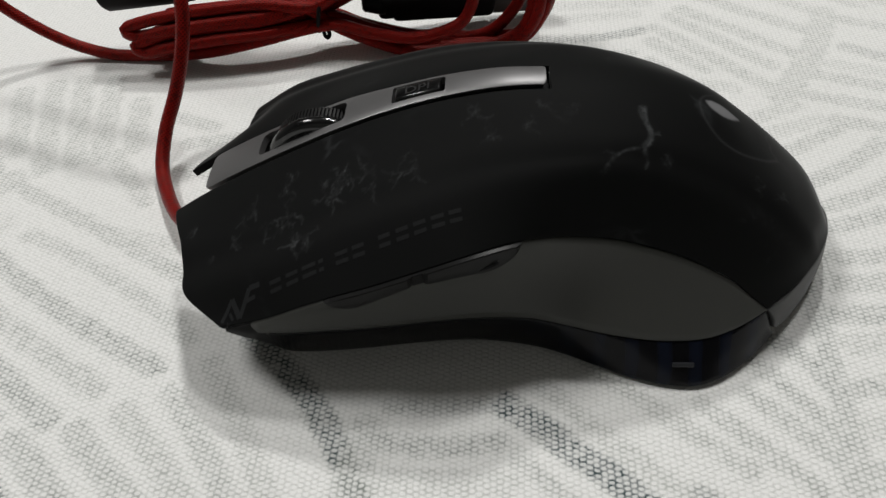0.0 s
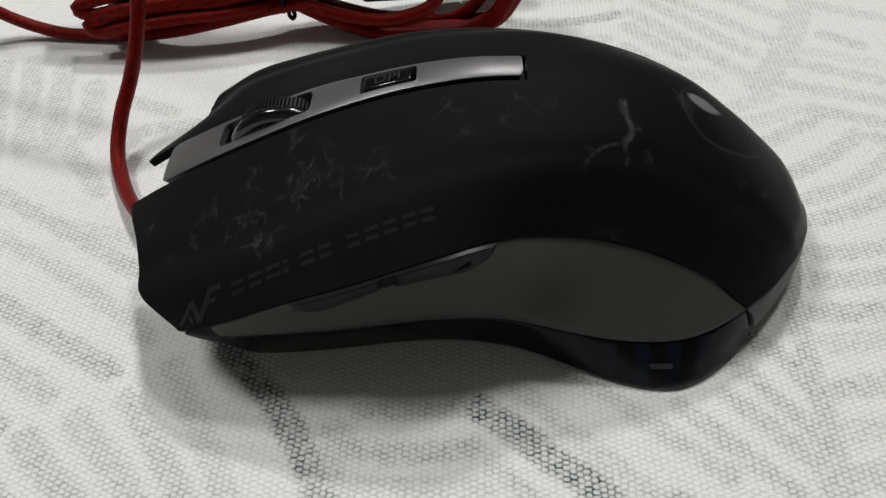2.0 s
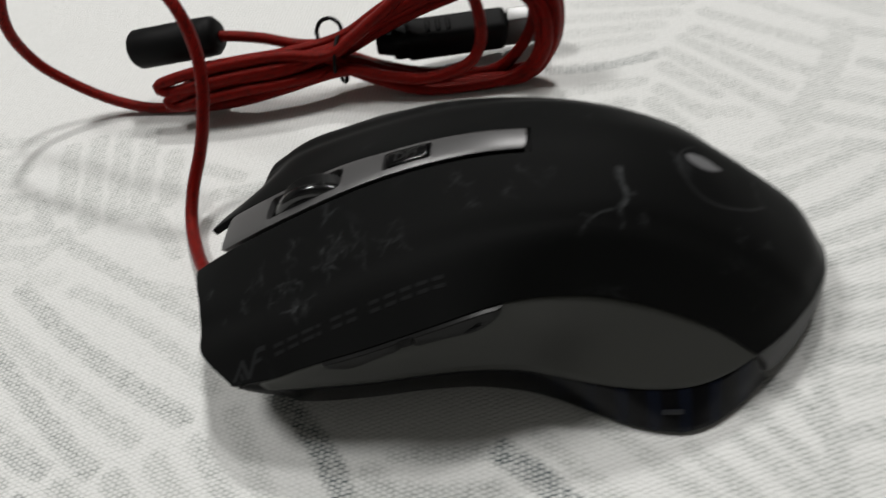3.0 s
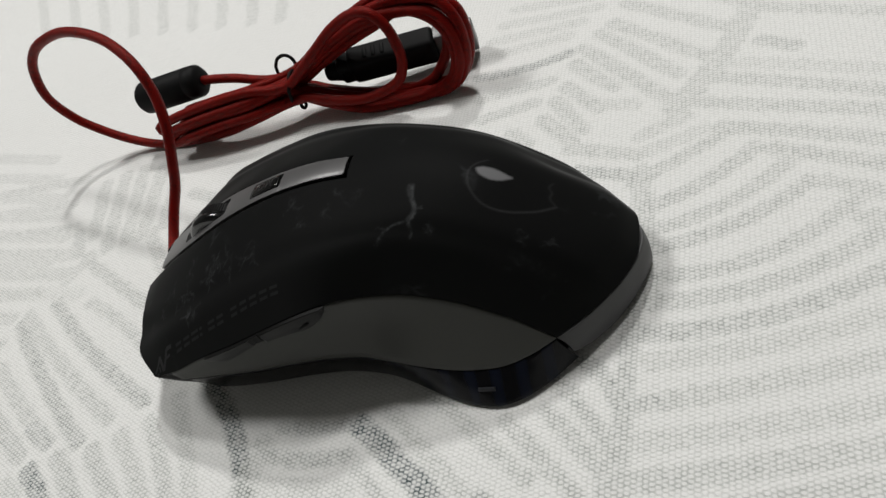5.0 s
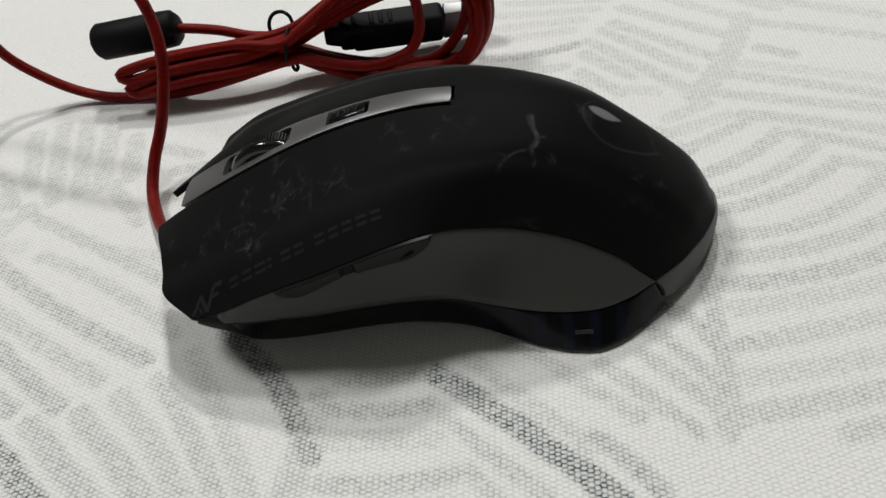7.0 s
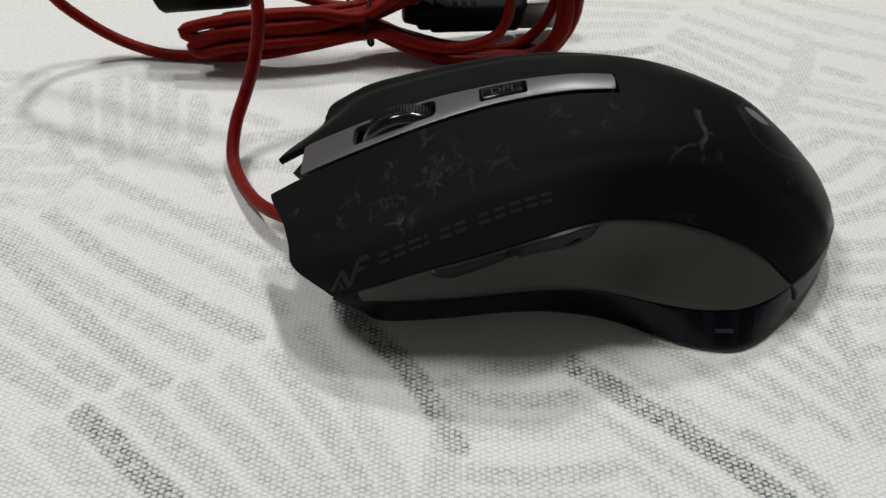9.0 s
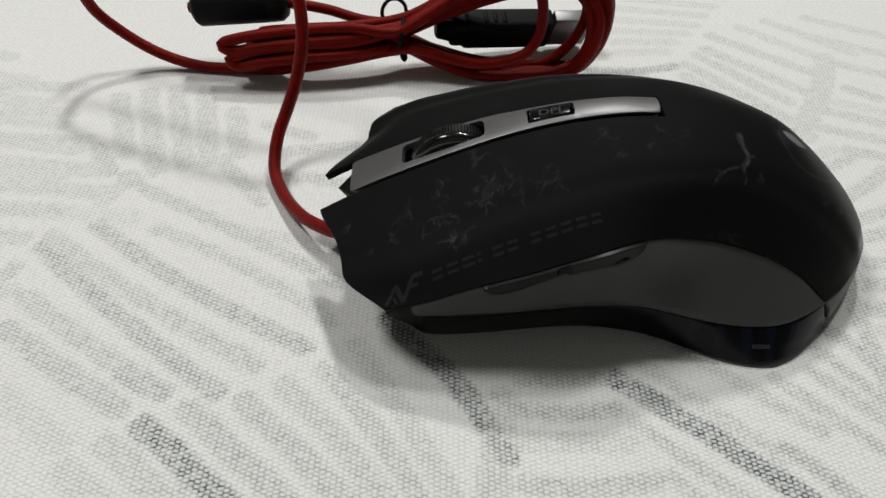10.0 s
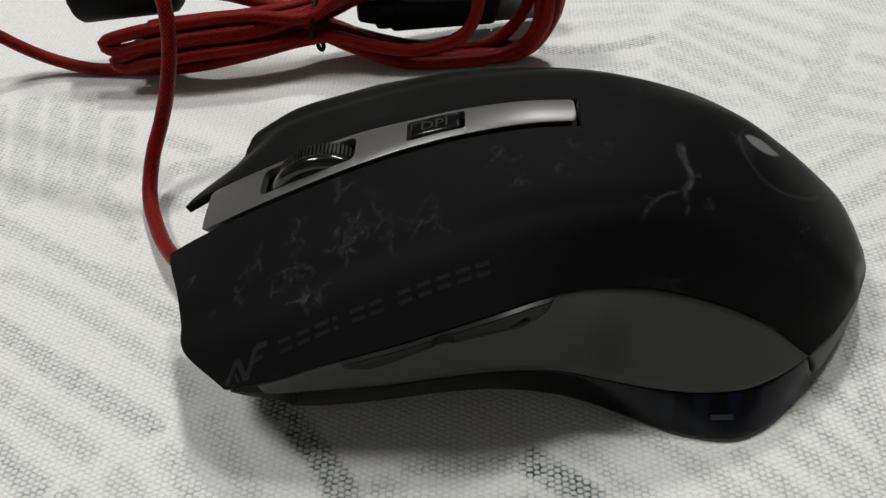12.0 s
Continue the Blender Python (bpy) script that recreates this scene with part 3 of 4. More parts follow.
def narrowed(curve):
    """The near side's curve, drawn in towards the heel as the far side is."""
    return [(x, 0.4 - (0.4 - y) * (1 - 0.21 * min(1.0, max(0.0, (x - 12) / 34))), z) for x, y, z in curve]


SLOT_FINE = spline(LINE_SLOT, 400)


def top_height(x):
    """Height of the slot's rim over the table at x."""
    return np.interp(x, SLOT_FINE[:, 0], SLOT_FINE[:, 2])


def rim(x):
    return np.interp(x, SLOT_FINE[:, 0], -SLOT_FINE[:, 1])


SLOT_END = 11.0
FAR_HEEL = 0.79


def build_mouse():
    mouse = thing("computer_mouse", "black wired gaming mouse with grey side grips lying on the tablecloth", "computer mouse")
    # upper shell, with the long slot for the centre strip
    along, between = 460, 24
    g = surface(NEAR + FAR, along, between)
    c0 = 4 * between
    c1 = 5 * between
    last = max(i for i in range(along) if g[i, c0, 0] < SLOT_END)
    g *= MM
    shell = mesh_object("shell", g.reshape(-1, 3), grid_faces(*g.shape[:2], lambda i, j: i < last and c0 <= j < c1), RUBBER, mouse,
                        "matt black soft-touch shell with grey crackle marks")
    if sum(p.normal.z for p in shell.data.polygons) < 0:
        shell.data.flip_normals()
    thicken(shell, 0.0016, -1.0, 0.00025)
    # dark inner body that closes every gap
    inner = [LINE_SOLE, LINE_BAND, LINE_EDGE, LINE_CREASE, LINE_FLANK, LINE_SLOT]
    def shrink(c):
        return [(max(x * 0.955 + 0.4, -54.0), (y - 0.4) * 0.88 + 0.4, max(z - (2.6 if z > 14 else 0.0), 0.75)) for x, y, z in c]
    ring = [shrink(c) for c in inner]
    ring = ring + [mirror(narrowed(c)) for c in reversed(ring)]
    k = surface(ring, 50, 3) * MM
    ni, nj = k.shape[:2]
    faces = grid_faces(ni, nj) + [tuple(range(nj)), tuple((ni - 1) * nj + j for j in range(nj))]
    faces += [(i * nj, (i + 1) * nj, (i + 1) * nj + nj - 1, i * nj + nj - 1) for i in range(ni - 1)]
    mesh_object("inner_body", k.reshape(-1, 3), faces, BLACK, mouse)
    # centre strip with openings for the wheel and the speed button
    build_strip(mouse)
    build_wheel(mouse)
    build_speed_button(mouse)
    # flanks
    for flip in (False, True):
        side = mirror if flip else (lambda c: c)
        grip = [LINE_GRIP_FAR[0], *LINE_EDGE_FAR[1:]] if flip else LINE_GRIP
        band, sole = (narrowed(c) if flip else c for c in (LINE_BAND, LINE_SOLE))
        hollow = [((a[0] + b[0]) / 2, (a[1] + b[1]) / 2 + 1.2 * math.sin(math.pi * min(1, max(0, (a[0] + 46) / 96))), (a[2] + b[2]) / 2)
                  for a, b in zip(spline(grip, 14), spline(band, 14))]
        top = [(x, y + 0.05, z - 0.35) for x, y, z in grip]
        sheet("side_grip", [side(cut_at(c, x, False)) for c, x in ((band, -40.9), (hollow, -41.6), (top, -40.7))], GREY_GRIP, mouse, 70, 6, "dark grey matt side grip", 0.0014)
        belly = [((a[0] + b[0]) / 2, (a[1] + b[1]) / 2 - 0.2, (a[2] + b[2]) / 2) for a, b in zip(spline(sole, 22), spline(band, 22))]
        low = [(x, y, z - 0.25) for x, y, z in band]
        sheet("nose_cheek", [side([(x, y + 0.25, z) for x, y, z in cut_at(c, -38.0, True)]) for c in (sole, belly, low, hollow, top)], BLACK, mouse, 20, 4, "black plastic corner below the nose", 0.0012)
        sheet("light_band", [side(cut_at(c, -39.6, False)) for c in (sole, belly, low)], ACRYLIC, mouse, 90, 4, "glossy smoked blue-black band along the base", 0.0012, 0.0002)
    build_side_buttons(mouse)
    rear_top = [(50.6, -25.0, 9.5), (54.2, -22.5, 9.4), (57.6, -19.0, 9.3), (60.4, -15.8, 9.3), (63.6, -11.8, 9.3), (66.7, -6.1, 9.3), (67.9, -2.2, 9.3), (68.2, 0.4, 9.3)]
    rear_low = [(53.2, -25.3, 4.2), (56.2, -22.3, 2.4), (58.7, -19.5, 1.7), (61.2, -16.5, 1.4), (64.2, -11.9, 1.2), (67.3, -5.6, 1.1), (68.7, -1.4, 1.1), (69.0, 0.4, 1.1)]
    # the far half of the heel is narrower
    rear_top, rear_low = (half + [(x, 0.4 + FAR_HEEL * (0.4 - y), z) for x, y, z in half[-2::-1]] for half in (rear_top, rear_low))
    rear_mid = [((a[0] + b[0]) / 2 + 0.5, (a[1] + b[1]) / 2, (a[2] + b[2]) / 2 + 0.3) for a, b in zip(rear_top, rear_low)]
    sheet("rear_trim", [rear_low, rear_mid, rear_top], GREY_TRIM, mouse, 60, 4, "satin grey trim round the heel", 0.0014, 0.0002)
    bm = bmesh.new()
    for p in ((-60.0, 6.2, 13.0), (-56.2, 3.6, 10.4), (-55.4, 7.4, 18.0), (-55.6, -0.6, 16.2), (-52.5, 3.0, 9.8), (-52.5, 7.4, 17.0), (-52.5, -1.0, 17.0)):
        bm.verts.new(Vector(p) * MM)
    bmesh.ops.convex_hull(bm, input=bm.verts)
    part("nose_guard", bm, BLACK, mouse, "black pointed guard under the strip", False)
    for x, y in ((-30, 0.4), (44, 0.4)):
        bm = bmesh.new()
        lathe(bm, [(0.0, 9.0 * MM), (0.6 * MM, 9.0 * MM), (0.8 * MM, 8.7 * MM)], 32, Matrix.Translation((x * MM, y * MM, 0.0)) @ Matrix.Rotation(-math.pi / 2, 4, "Y"))
        part("glide_pad", bm, BLACK, mouse)
    return mouse, shell


def build_strip(mouse):
    holes = ((-44.3, -26.4), (-17.4, -7.6))
    curve, ends = (1.2, 0.5), (0.0, 0.05, 0.2, 0.45, 0.75, 1.0)
    xs = {-56.0, -55.9, -55.6, 9.7, 10.05, 10.2}
    for (x0, x1), r in zip(holes, curve):
        xs |= {round(x0 + r * e, 2) for e in ends} | {round(x1 - r * e, 2) for e in ends}
    for x in np.linspace(-54.6, 9.2, 70):
        if min(abs(x - q) for q in xs) > 0.5:
            xs.add(round(float(x), 2))
    xs = sorted(xs)
    cols = (-1.0, -0.93, -0.60, 0.0, 0.74, 0.93, 1.0)
    verts = []
    for x in xs:
        half = rim(x) + 0.4 - 0.55
        # rounded corners at the openings and at the front end
        tuck = 0.0
        for (x0, x1), r in zip(holes, curve):
            if x0 <= x <= x1:
                d = min(x - x0, x1 - x, r)
                tuck = r - math.sqrt(max(0.0, r * r - (r - d) ** 2))
        front = {-56.0: 0.8, -55.9: 0.5, -55.6: 0.2, 10.05: 0.2, 10.2: 0.6}.get(x, 0.0)
        for k, c in enumerate(cols):
            y = half * c + max(0.0, -c) * 0.3
            if k in (2, 4):
                y -= math.copysign(tuck, y)
            if k in (0, 1, 5, 6):
                y -= math.copysign(front, y)
            verts.append((x, 0.4 + y, top_height(x) + 0.35 + 0.35 * (1 - c * c) - (0.06 if abs(c) == 1 else 0)))
    n = len(cols)
    def opening(i, j):
        mid = (xs[i] + xs[i + 1]) / 2
        return j in (2, 3) and any(h[0] < mid < h[1] for h in holes)
    ob = mesh_object("centre_strip", np.array(verts) * MM, grid_faces(len(xs), n, opening), GUNMETAL, mouse, "satin gunmetal strip down the middle")
    if sum(p.normal.z for p in ob.data.polygons) < 0:
        ob.data.flip_normals()
    thicken(ob, 0.0014, -1.0).modifiers["thickness"].use_even_offset = False
    ob.modifiers.new("crisp_edges", "EDGE_SPLIT").split_angle = radians(40)


def build_wheel(mouse):
    centre = Vector((-31.7, 0.95, 24.5)) * MM
    m = Matrix.Translation(centre) @ Matrix.Rotation(math.pi / 2, 4, "Z")
    bm = bmesh.new()
    ring = [(-3.2, 7.5), (-3.2, 9.3), (-3.05, 10.2), (-2.65, 10.9), (-2.0, 11.25), (-1.3, 11.25), (-0.7, 10.95), (-0.3, 10.45), (2.4, 10.45), (2.7, 9.6), (2.75, 7.5)]
    lathe(bm, [(h * MM, r * MM) for h, r in ring], 84, m)
    wheel = part("scroll_wheel", bm, GLOSS, mouse, "glossy black scroll wheel with a ribbed tread")
    bm = bmesh.new()
    ribs = 96
    for k in range(ribs):
        box(bm, -0.2 * MM, 0.2 * MM, -0.25 * MM, 2.4 * MM, 10.3 * MM, 10.68 * MM)
        bm.verts.ensure_lookup_table()
        bmesh.ops.transform(bm, matrix=Matrix.Translation(centre) @ Matrix.Rotation(math.tau * k / ribs, 4, "Y"), verts=bm.verts[-8:])
    part("ribbed_tread", bm, TYRE, wheel, "", False)


def build_speed_button(mouse):
    x0, x1, y0, y1 = -16.9, -8.2, -1.3, 2.75
    z0, z1 = top_height(x0), top_height(x1)
    tilt = math.atan2(z1 - z0, x1 - x0)
    m = Matrix.Translation(Vector(((x0 + x1) / 2, (y0 + y1) / 2, (z0 + z1) / 2 + 0.25)) * MM) @ Matrix.Rotation(-tilt, 4, "Y")
    bm = bmesh.new()
    box(bm, -4.35 * MM, 4.35 * MM, -1.7 * MM, 1.7 * MM, -2.0 * MM, 0.6 * MM, 0.0004)
    bmesh.ops.transform(bm, matrix=m, verts=bm.verts)
    button = part("speed_button", bm, GLOSS, mouse, "glossy black button lettered DPI")
    curve = bpy.data.curves.new("lettering", "FONT")
    curve.body, curve.size, curve.extrude, curve.align_x, curve.align_y = "DPI", 2.9 * MM, 0.04 * MM, "CENTER", "CENTER"
    text = new("lettering", curve)
    deps = bpy.context.evaluated_depsgraph_get()
    me = bpy.data.meshes.new_from_object(text.evaluated_get(deps))
    bpy.data.objects.remove(text)
    me.transform(m @ Matrix.Translation((0, 0, 0.62 * MM)) @ Matrix.Diagonal((1.15, 0.95, 1, 1)))
    me.materials.clear()
    me.materials.append(LETTER)
    ob = new("lettering", me)
    ob.parent = button


def build_side_buttons(mouse):
    line = spline(LINE_GRIP, 400)
    low = spline(LINE_BAND, 400)
    def front_lobe(t):
        return 4.3 * math.sin(0.5 * math.pi * t / 0.34) ** 0.8 if t < 0.34 else 4.3 - 1.7 * (t - 0.34) / 0.66
    def rear_lobe(t):
        return 3.4 + 1.4 * t / 0.62 if t < 0.62 else 4.8 * math.cos(0.5 * math.pi * (t - 0.62) / 0.38) ** 0.65
    for name, x0, x1, depth_at, proud_by, mat in (("side_button", -27.5, -12.5, front_lobe, 1.0, BLACK_SATIN), ("button_divider", -12.6, -10.5, lambda t: 2.9, 0.55, BLACK), ("side_button", -10.6, 5.4, rear_lobe, 1.0, BLACK_SATIN)):
        n = 40
        outer = []
        for i in range(n):
            t = i / (n - 1)
            x = x0 + (x1 - x0) * t
            p = np.array([np.interp(x, line[:, 0], line[:, k]) for k in range(3)])
            q = np.array([np.interp(x, low[:, 0], low[:, k]) for k in range(3)])
            depth = 0.3 + max(0.0, depth_at(t))
            fall = (q - p) / np.linalg.norm(q - p)
            out = min(1.0, 12 * t + 0.4, 12 * (1 - t) + 0.4) * proud_by
            top, foot = p + fall * 0.15, p + fall * (0.2 + depth)
            shape = ((0.0, -1.2), (0.0, 0.85), (0.035, 1.0), (0.5, 0.95), (0.9, 0.75), (1.0, 0.1), (1.02, -1.6))
            ringed = []
            for w, proud in shape:
                s = top + (foot - top) * w
                s[1] -= proud * out if proud > 0 else proud
                s[0] = x
                ringed.append(s)
            outer.append(ringed)
        g = np.array(outer) * MM
        k = g.shape[1]
        faces = [(i * k + j, i * k + (j + 1) % k, (i + 1) * k + (j + 1) % k, (i + 1) * k + j) for i in range(n - 1) for j in range(k)]
        faces += [tuple(range(k)), tuple((n - 1) * k + j for j in range(k))]
        ob = mesh_object(name, g.reshape(-1, 3), faces, mat, mouse, "dark satin thumb button" if mat == BLACK_SATIN else "")
        ob.data.set_sharp_from_angle(angle=radians(24))
        if depth_at is rear_lobe:
            bm = bmesh.new()
            bmesh.ops.create_uvsphere(bm, u_segments=16, v_segments=8, radius=1.0)
            spot = Vector(outer[26][3]) * MM
            bmesh.ops.transform(bm, matrix=Matrix.Translation(spot + Vector((0, 0.0, -0.0006))) @ pose(0, 0, 0, 0, -24, 8) @ Matrix.Diagonal((0.0019, 0.00018, 0.00042, 1)), verts=bm.verts)
            part("thumb_dent", bm, BLACK, ob, "small dark dent")


BLACK_SATIN = plastic("black_satin_plastic", (0.0042, 0.0042, 0.0042), 0.36)
BLACK_SATIN.node_tree.nodes["Principled BSDF"].inputs["Specular IOR Level"].default_value = 0.18
MOUSE, SHELL = build_mouse()


# ---- the mouse's braided cable with its ferrite bead, plug and tie ----
def build_cable():
    cable = thing("mouse_cable", "red braided mouse cable coiled and tied behind the mouse", "cable")
    lead = [(-54, -6.6, 8.4), (-58.5, -3.8, 7.2), (-63.4, -0.6, 6.0), (-69.6, 5.6, 4.0), (-75.6, 15.2, 2.4), (-79, 23.9, 3.6), (-78.6, 31.2, 8.6), (-76.0, 36.2, 14.6), (-73.3, 39.4, 21.6), (-71.6, 45.0, 30.5),
            (-72.4, 50.5, 38.5), (-76, 55.5, 47.0), (-84, 61, 53.0), (-95.5, 66.5, 55.6), (-112.5, 73, 54.8), (-128.5, 75.5, 50.0), (-136, 75.5, 43), (-139.2, 74.5, 32.4), (-138.2, 76.5, 20.2),
            (-131.6, 77, 12), (-122, 76.8, 5.2), (-110, 75.5, 1.8), (-99, 74.5, 1.8), (-88, 73.5, 2.4), (-77, 72.5, 4.1), (-63, 73, 6.9), (-50, 75, 9.1)]
    # upright turns beyond the tie, each run from its foot over the top and back
    inner_turn = [(-42.5, 75, 10), (-32.5, 73.5, 8), (-22.5, 73, 6.5), (-14, 73.5, 7.5), (-7.5, 74, 10.5), (-4.5, 75, 15.5), (-4, 76, 22.5), (-5.5, 77, 29), (-9.5, 78, 33.5), (-15, 79, 33.5), (-23, 79, 30.5), (-31, 78, 25.5), (-40.5, 77, 19), (-48, 76, 15)]
    second_turn = [(-44, 77, 9), (-34.5, 75.5, 5), (-23, 74, 2), (-10, 74, 2), (0.5, 75, 2.5), (8.5, 76, 6), (11.5, 77, 11), (12, 78, 17), (10, 79, 24), (4, 80, 29), (-4, 81, 30), (-14.5, 82, 29), (-26.5, 82, 24.5), (-37, 80, 20), (-46.5, 78.5, 15)]
    outer_turn = [(-44, 79, 10), (-32.5, 78, 6.5), (-18, 78, 2), (-3.5, 77, 2), (9.1, 76.5, 3.5), (14.1, 77, 9.5), (16.1, 77.5, 16), (15.6, 79, 25), (11.1, 81, 31), (0.5, 82, 33), (-10.5, 83, 31.5), (-22.5, 83, 27), (-34.5, 82, 21.5), (-46, 80.5, 15)]
    back_turn = [(-45, 81, 9.5), (-35, 80.5, 6.5), (-22, 80.5, 3), (-7.5, 80, 2), (0, 79.5, 4), (4.5, 80, 7.5), (9, 81, 14), (10.5, 82, 21.5), (8, 83, 28), (-0.5, 84, 29), (-10.5, 84, 25.5), (-22.5, 84, 21.5), (-34, 83, 17), (-47, 81.5, 11.5)]
    tall_turn = [(-46, 83, 9), (-36.5, 83, 5.5), (-24.5, 82, 2.5), (-11, 81, 2), (0, 80, 2), (10.8, 79, 4.5), (15.6, 79, 11), (17.2, 80.5, 19), (15.8, 82, 26.5), (8.6, 84, 31.5), (-3.5, 85, 34.2), (-18.5, 85, 30), (-32, 84, 23.4), (-45.5, 83, 16.2)]
    low_turn = [(x - 2.2 if x > 0 else x, y - 1.4 if x > -20 else y, max(2.0, 0.9 * z)) for x, y, z in outer_turn]
    # hairpins before the tie: the tip and how far the two legs stand apart
    turns = list(inner_turn)
    for turn, (tip, y, high, low) in zip((second_turn, outer_turn, back_turn, tall_turn, low_turn), ((-100.5, 70, 14.0, 11.0), (-98.4, 68.2, 9.9, 6.9), (-94, 72.2, 11.0, 7.8), (-95.5, 72.6, 7.0, 4.2), (-90, 73.6, 12.4, 9.4))):
        turns += [(-62.8, y + 4.4, high + 3.4 - 0.03 * high), (-76, y + 2.8, high + 2.8), (-89.6, y + 1.4, high + 1.5), (tip + 3.2, y + 0.7, high), (tip + 0.9, y + 0.4, high - 0.7), (tip, y, (high + low) / 2), (tip + 0.9, y - 0.3, low + 0.7), (tip + 3.2, y - 0.4, low),
                  (-89.3, y - 0.6, low + 1.4), (-76, y + 1.0, low + 2.6), (-62.9, y + 3.0, low + 3.0), (-50.5, 75.5 + (y - 68) * 0.8, low + 2.8)]
        turns += turn
    bm = bmesh.new()
    tube(bm, spline(np.array(lead + turns) * MM, 1500), 1.68 * MM, 12)
    part("braided_sleeve", bm, BRAID, cable)
    # from the coil to the ferrite bead
    bm = bmesh.new()
    tube(bm, spline(np.array([(-45, 82, 14.6), (-58, 82, 15.4), (-70, 82.4, 18.6), (-84, 82.2, 20.5), (-100, 82.5, 18.9), (-111.6, 82.6, 17.8)]) * MM, 60), 1.62 * MM, 12)
    part("bead_lead", bm, BRAID, cable, "red braided lead")
    a, b = Vector((-110.5, 82.6, 17.9)) * MM, Vector((-81.0, 82.2, 20.9)) * MM
    d = b - a
    m = Matrix.Translation(a) @ d.to_track_quat("X", "Z").to_matrix().to_4x4()
    L = d.length
    bm = bmesh.new()
    lathe(bm, [(0, 2.2 * MM), (0, 3.0 * MM), (1.2 * MM, 5.0 * MM), (2.4 * MM, 5.8 * MM), (L - 6.2 * MM, 5.8 * MM), (L - 5.9 * MM, 5.5 * MM), (L - 5.4 * MM, 5.8 * MM), (L - 2 * MM, 5.6 * MM), (L - 0.4 * MM, 4.2 * MM), (L, 2.4 * MM)], 40, m)
    part("ferrite_bead", bm, BLACK, cable, "black moulded ferrite bead")
    # plug
    a, b = Vector((-30.6, 84.6, 11.6)) * MM, Vector((1.9, 91.6, 9.0)) * MM
    m = Matrix.Translation(a) @ (b - a).to_track_quat("X", "Z").to_matrix().to_4x4() @ pose(0, 0, 0, 112, 0, 0)
    bm = bmesh.new()
    box(bm, 3 * MM, 33 * MM, -5.7 * MM, 5.7 * MM, -4.0 * MM, 4.0 * MM, 0.0022, 4)
    box(bm, -1 * MM, 6 * MM, -4.9 * MM, 4.9 * MM, -3.5 * MM, 3.5 * MM, 0.002, 3)
    for k in range(3):
        box(bm, (9 + 3 * k) * MM, (10.6 + 3 * k) * MM, -5.95 * MM, 5.95 * MM, -2.2 * MM, 2.2 * MM, 0.0006)
    bmesh.ops.transform(bm, matrix=m, verts=bm.verts)
    plug = part("plug_body", bm, BLACK, cable, "black moulded plug")
    bm = bmesh.new()
    lathe(bm, [(-5.5 * MM, 2.2 * MM), (-5 * MM, 2.8 * MM), (0, 4.0 * MM), (1 * MM, 4.0 * MM)], 20, m)
    part("strain_relief", bm, BLACK, plug)
    bm = bmesh.new()
    box(bm, 33 * MM, 46 * MM, -6.0 * MM, 6.0 * MM, -2.25 * MM, 2.25 * MM, 0.0004)
    bmesh.ops.transform(bm, matrix=m, verts=bm.verts)
    part("metal_sleeve", bm, STEEL, plug, "bright steel plug sleeve")
    # wire tie
    bm = bmesh.new()
    ring = [(-47.0 + 1.0 * math.sin(t), 79.2 + 5.4 * math.cos(t), 12.0 + 5.6 * math.sin(t)) for t in np.linspace(0, math.tau, 40)]
    tube(bm, np.array(ring) * MM, 0.6 * MM, 8, False)
    part("wire_tie", bm, BLACK, cable, "black wire tie")
    bm = bmesh.new()
    tube(bm, spline(np.array([(-52.4, 82.5, 15.5), (-52.6, 83.6, 18.2), (-50.8, 84.6, 20.8), (-48.0, 85, 21.2), (-45.8, 84.6, 19.6), (-45.0, 83.4, 16)]) * MM, 30), 0.6 * MM, 8, False)
    tube(bm, spline(np.array([(-46.6, 76.4, 7.4), (-46.2, 75.4, 6.4), (-45.6, 75.6, 5.6), (-45.2, 76.6, 6.0), (-45.6, 77.2, 7.4)]) * MM, 24), 0.6 * MM, 8, False)
    part("tie_end", bm, BLACK, cable, "twisted end of the tie")
    return cable


build_cable()


# ---- printed marks on the shell, laid on its surface from plan positions in millimetres ----
from mathutils.bvhtree import BVHTree

TREE = BVHTree.FromPolygons([v.co.copy() for v in SHELL.data.vertices], [tuple(p.vertices) for p in SHELL.data.polygons])


def on_shell(x, y, lift=0.05):
    hit, normal, _, _ = TREE.ray_cast(Vector((x * MM, y * MM, 0.08)), Vector((0, 0, -1)))
    if hit is None:
        return None
    if normal.z < 0:
        normal = -normal
    return hit + normal * lift * MM


def ribbon(bm, points, widths):
    """A flat printed line through plan points, with a width at each."""
    pts = np.array(points, float)
    line = spline(np.column_stack([pts, np.zeros(len(pts))]), max(4, 3 * len(pts)))[:, :2]
    ws = np.interp(np.linspace(0, 1, len(line)), np.linspace(0, 1, len(widths)), widths)
    last = None
    for i, p in enumerate(line):
        d = line[min(i + 1, len(line) - 1)] - line[max(i - 1, 0)]
        n = np.array((-d[1], d[0])) / (np.linalg.norm(d) + 1e-9) * ws[i] / 2
        row = [on_shell(*(p + n * s)) for s in (1, 0.5, 0, -0.5, -1)]
        row = None if None in row else [bm.verts.new(v) for v in row]
        if row and last:
            for k in range(4):
                bm.faces.new((last[k], last[k + 1], row[k + 1], row[k]))
        last = row


spark = np.random.default_rng(11)
PLAN = np.array([tuple(v.co) for v in SHELL.data.vertices]) / MM
MARK, EMBLEM = np.zeros(len(PLAN)), np.zeros(len(PLAN))


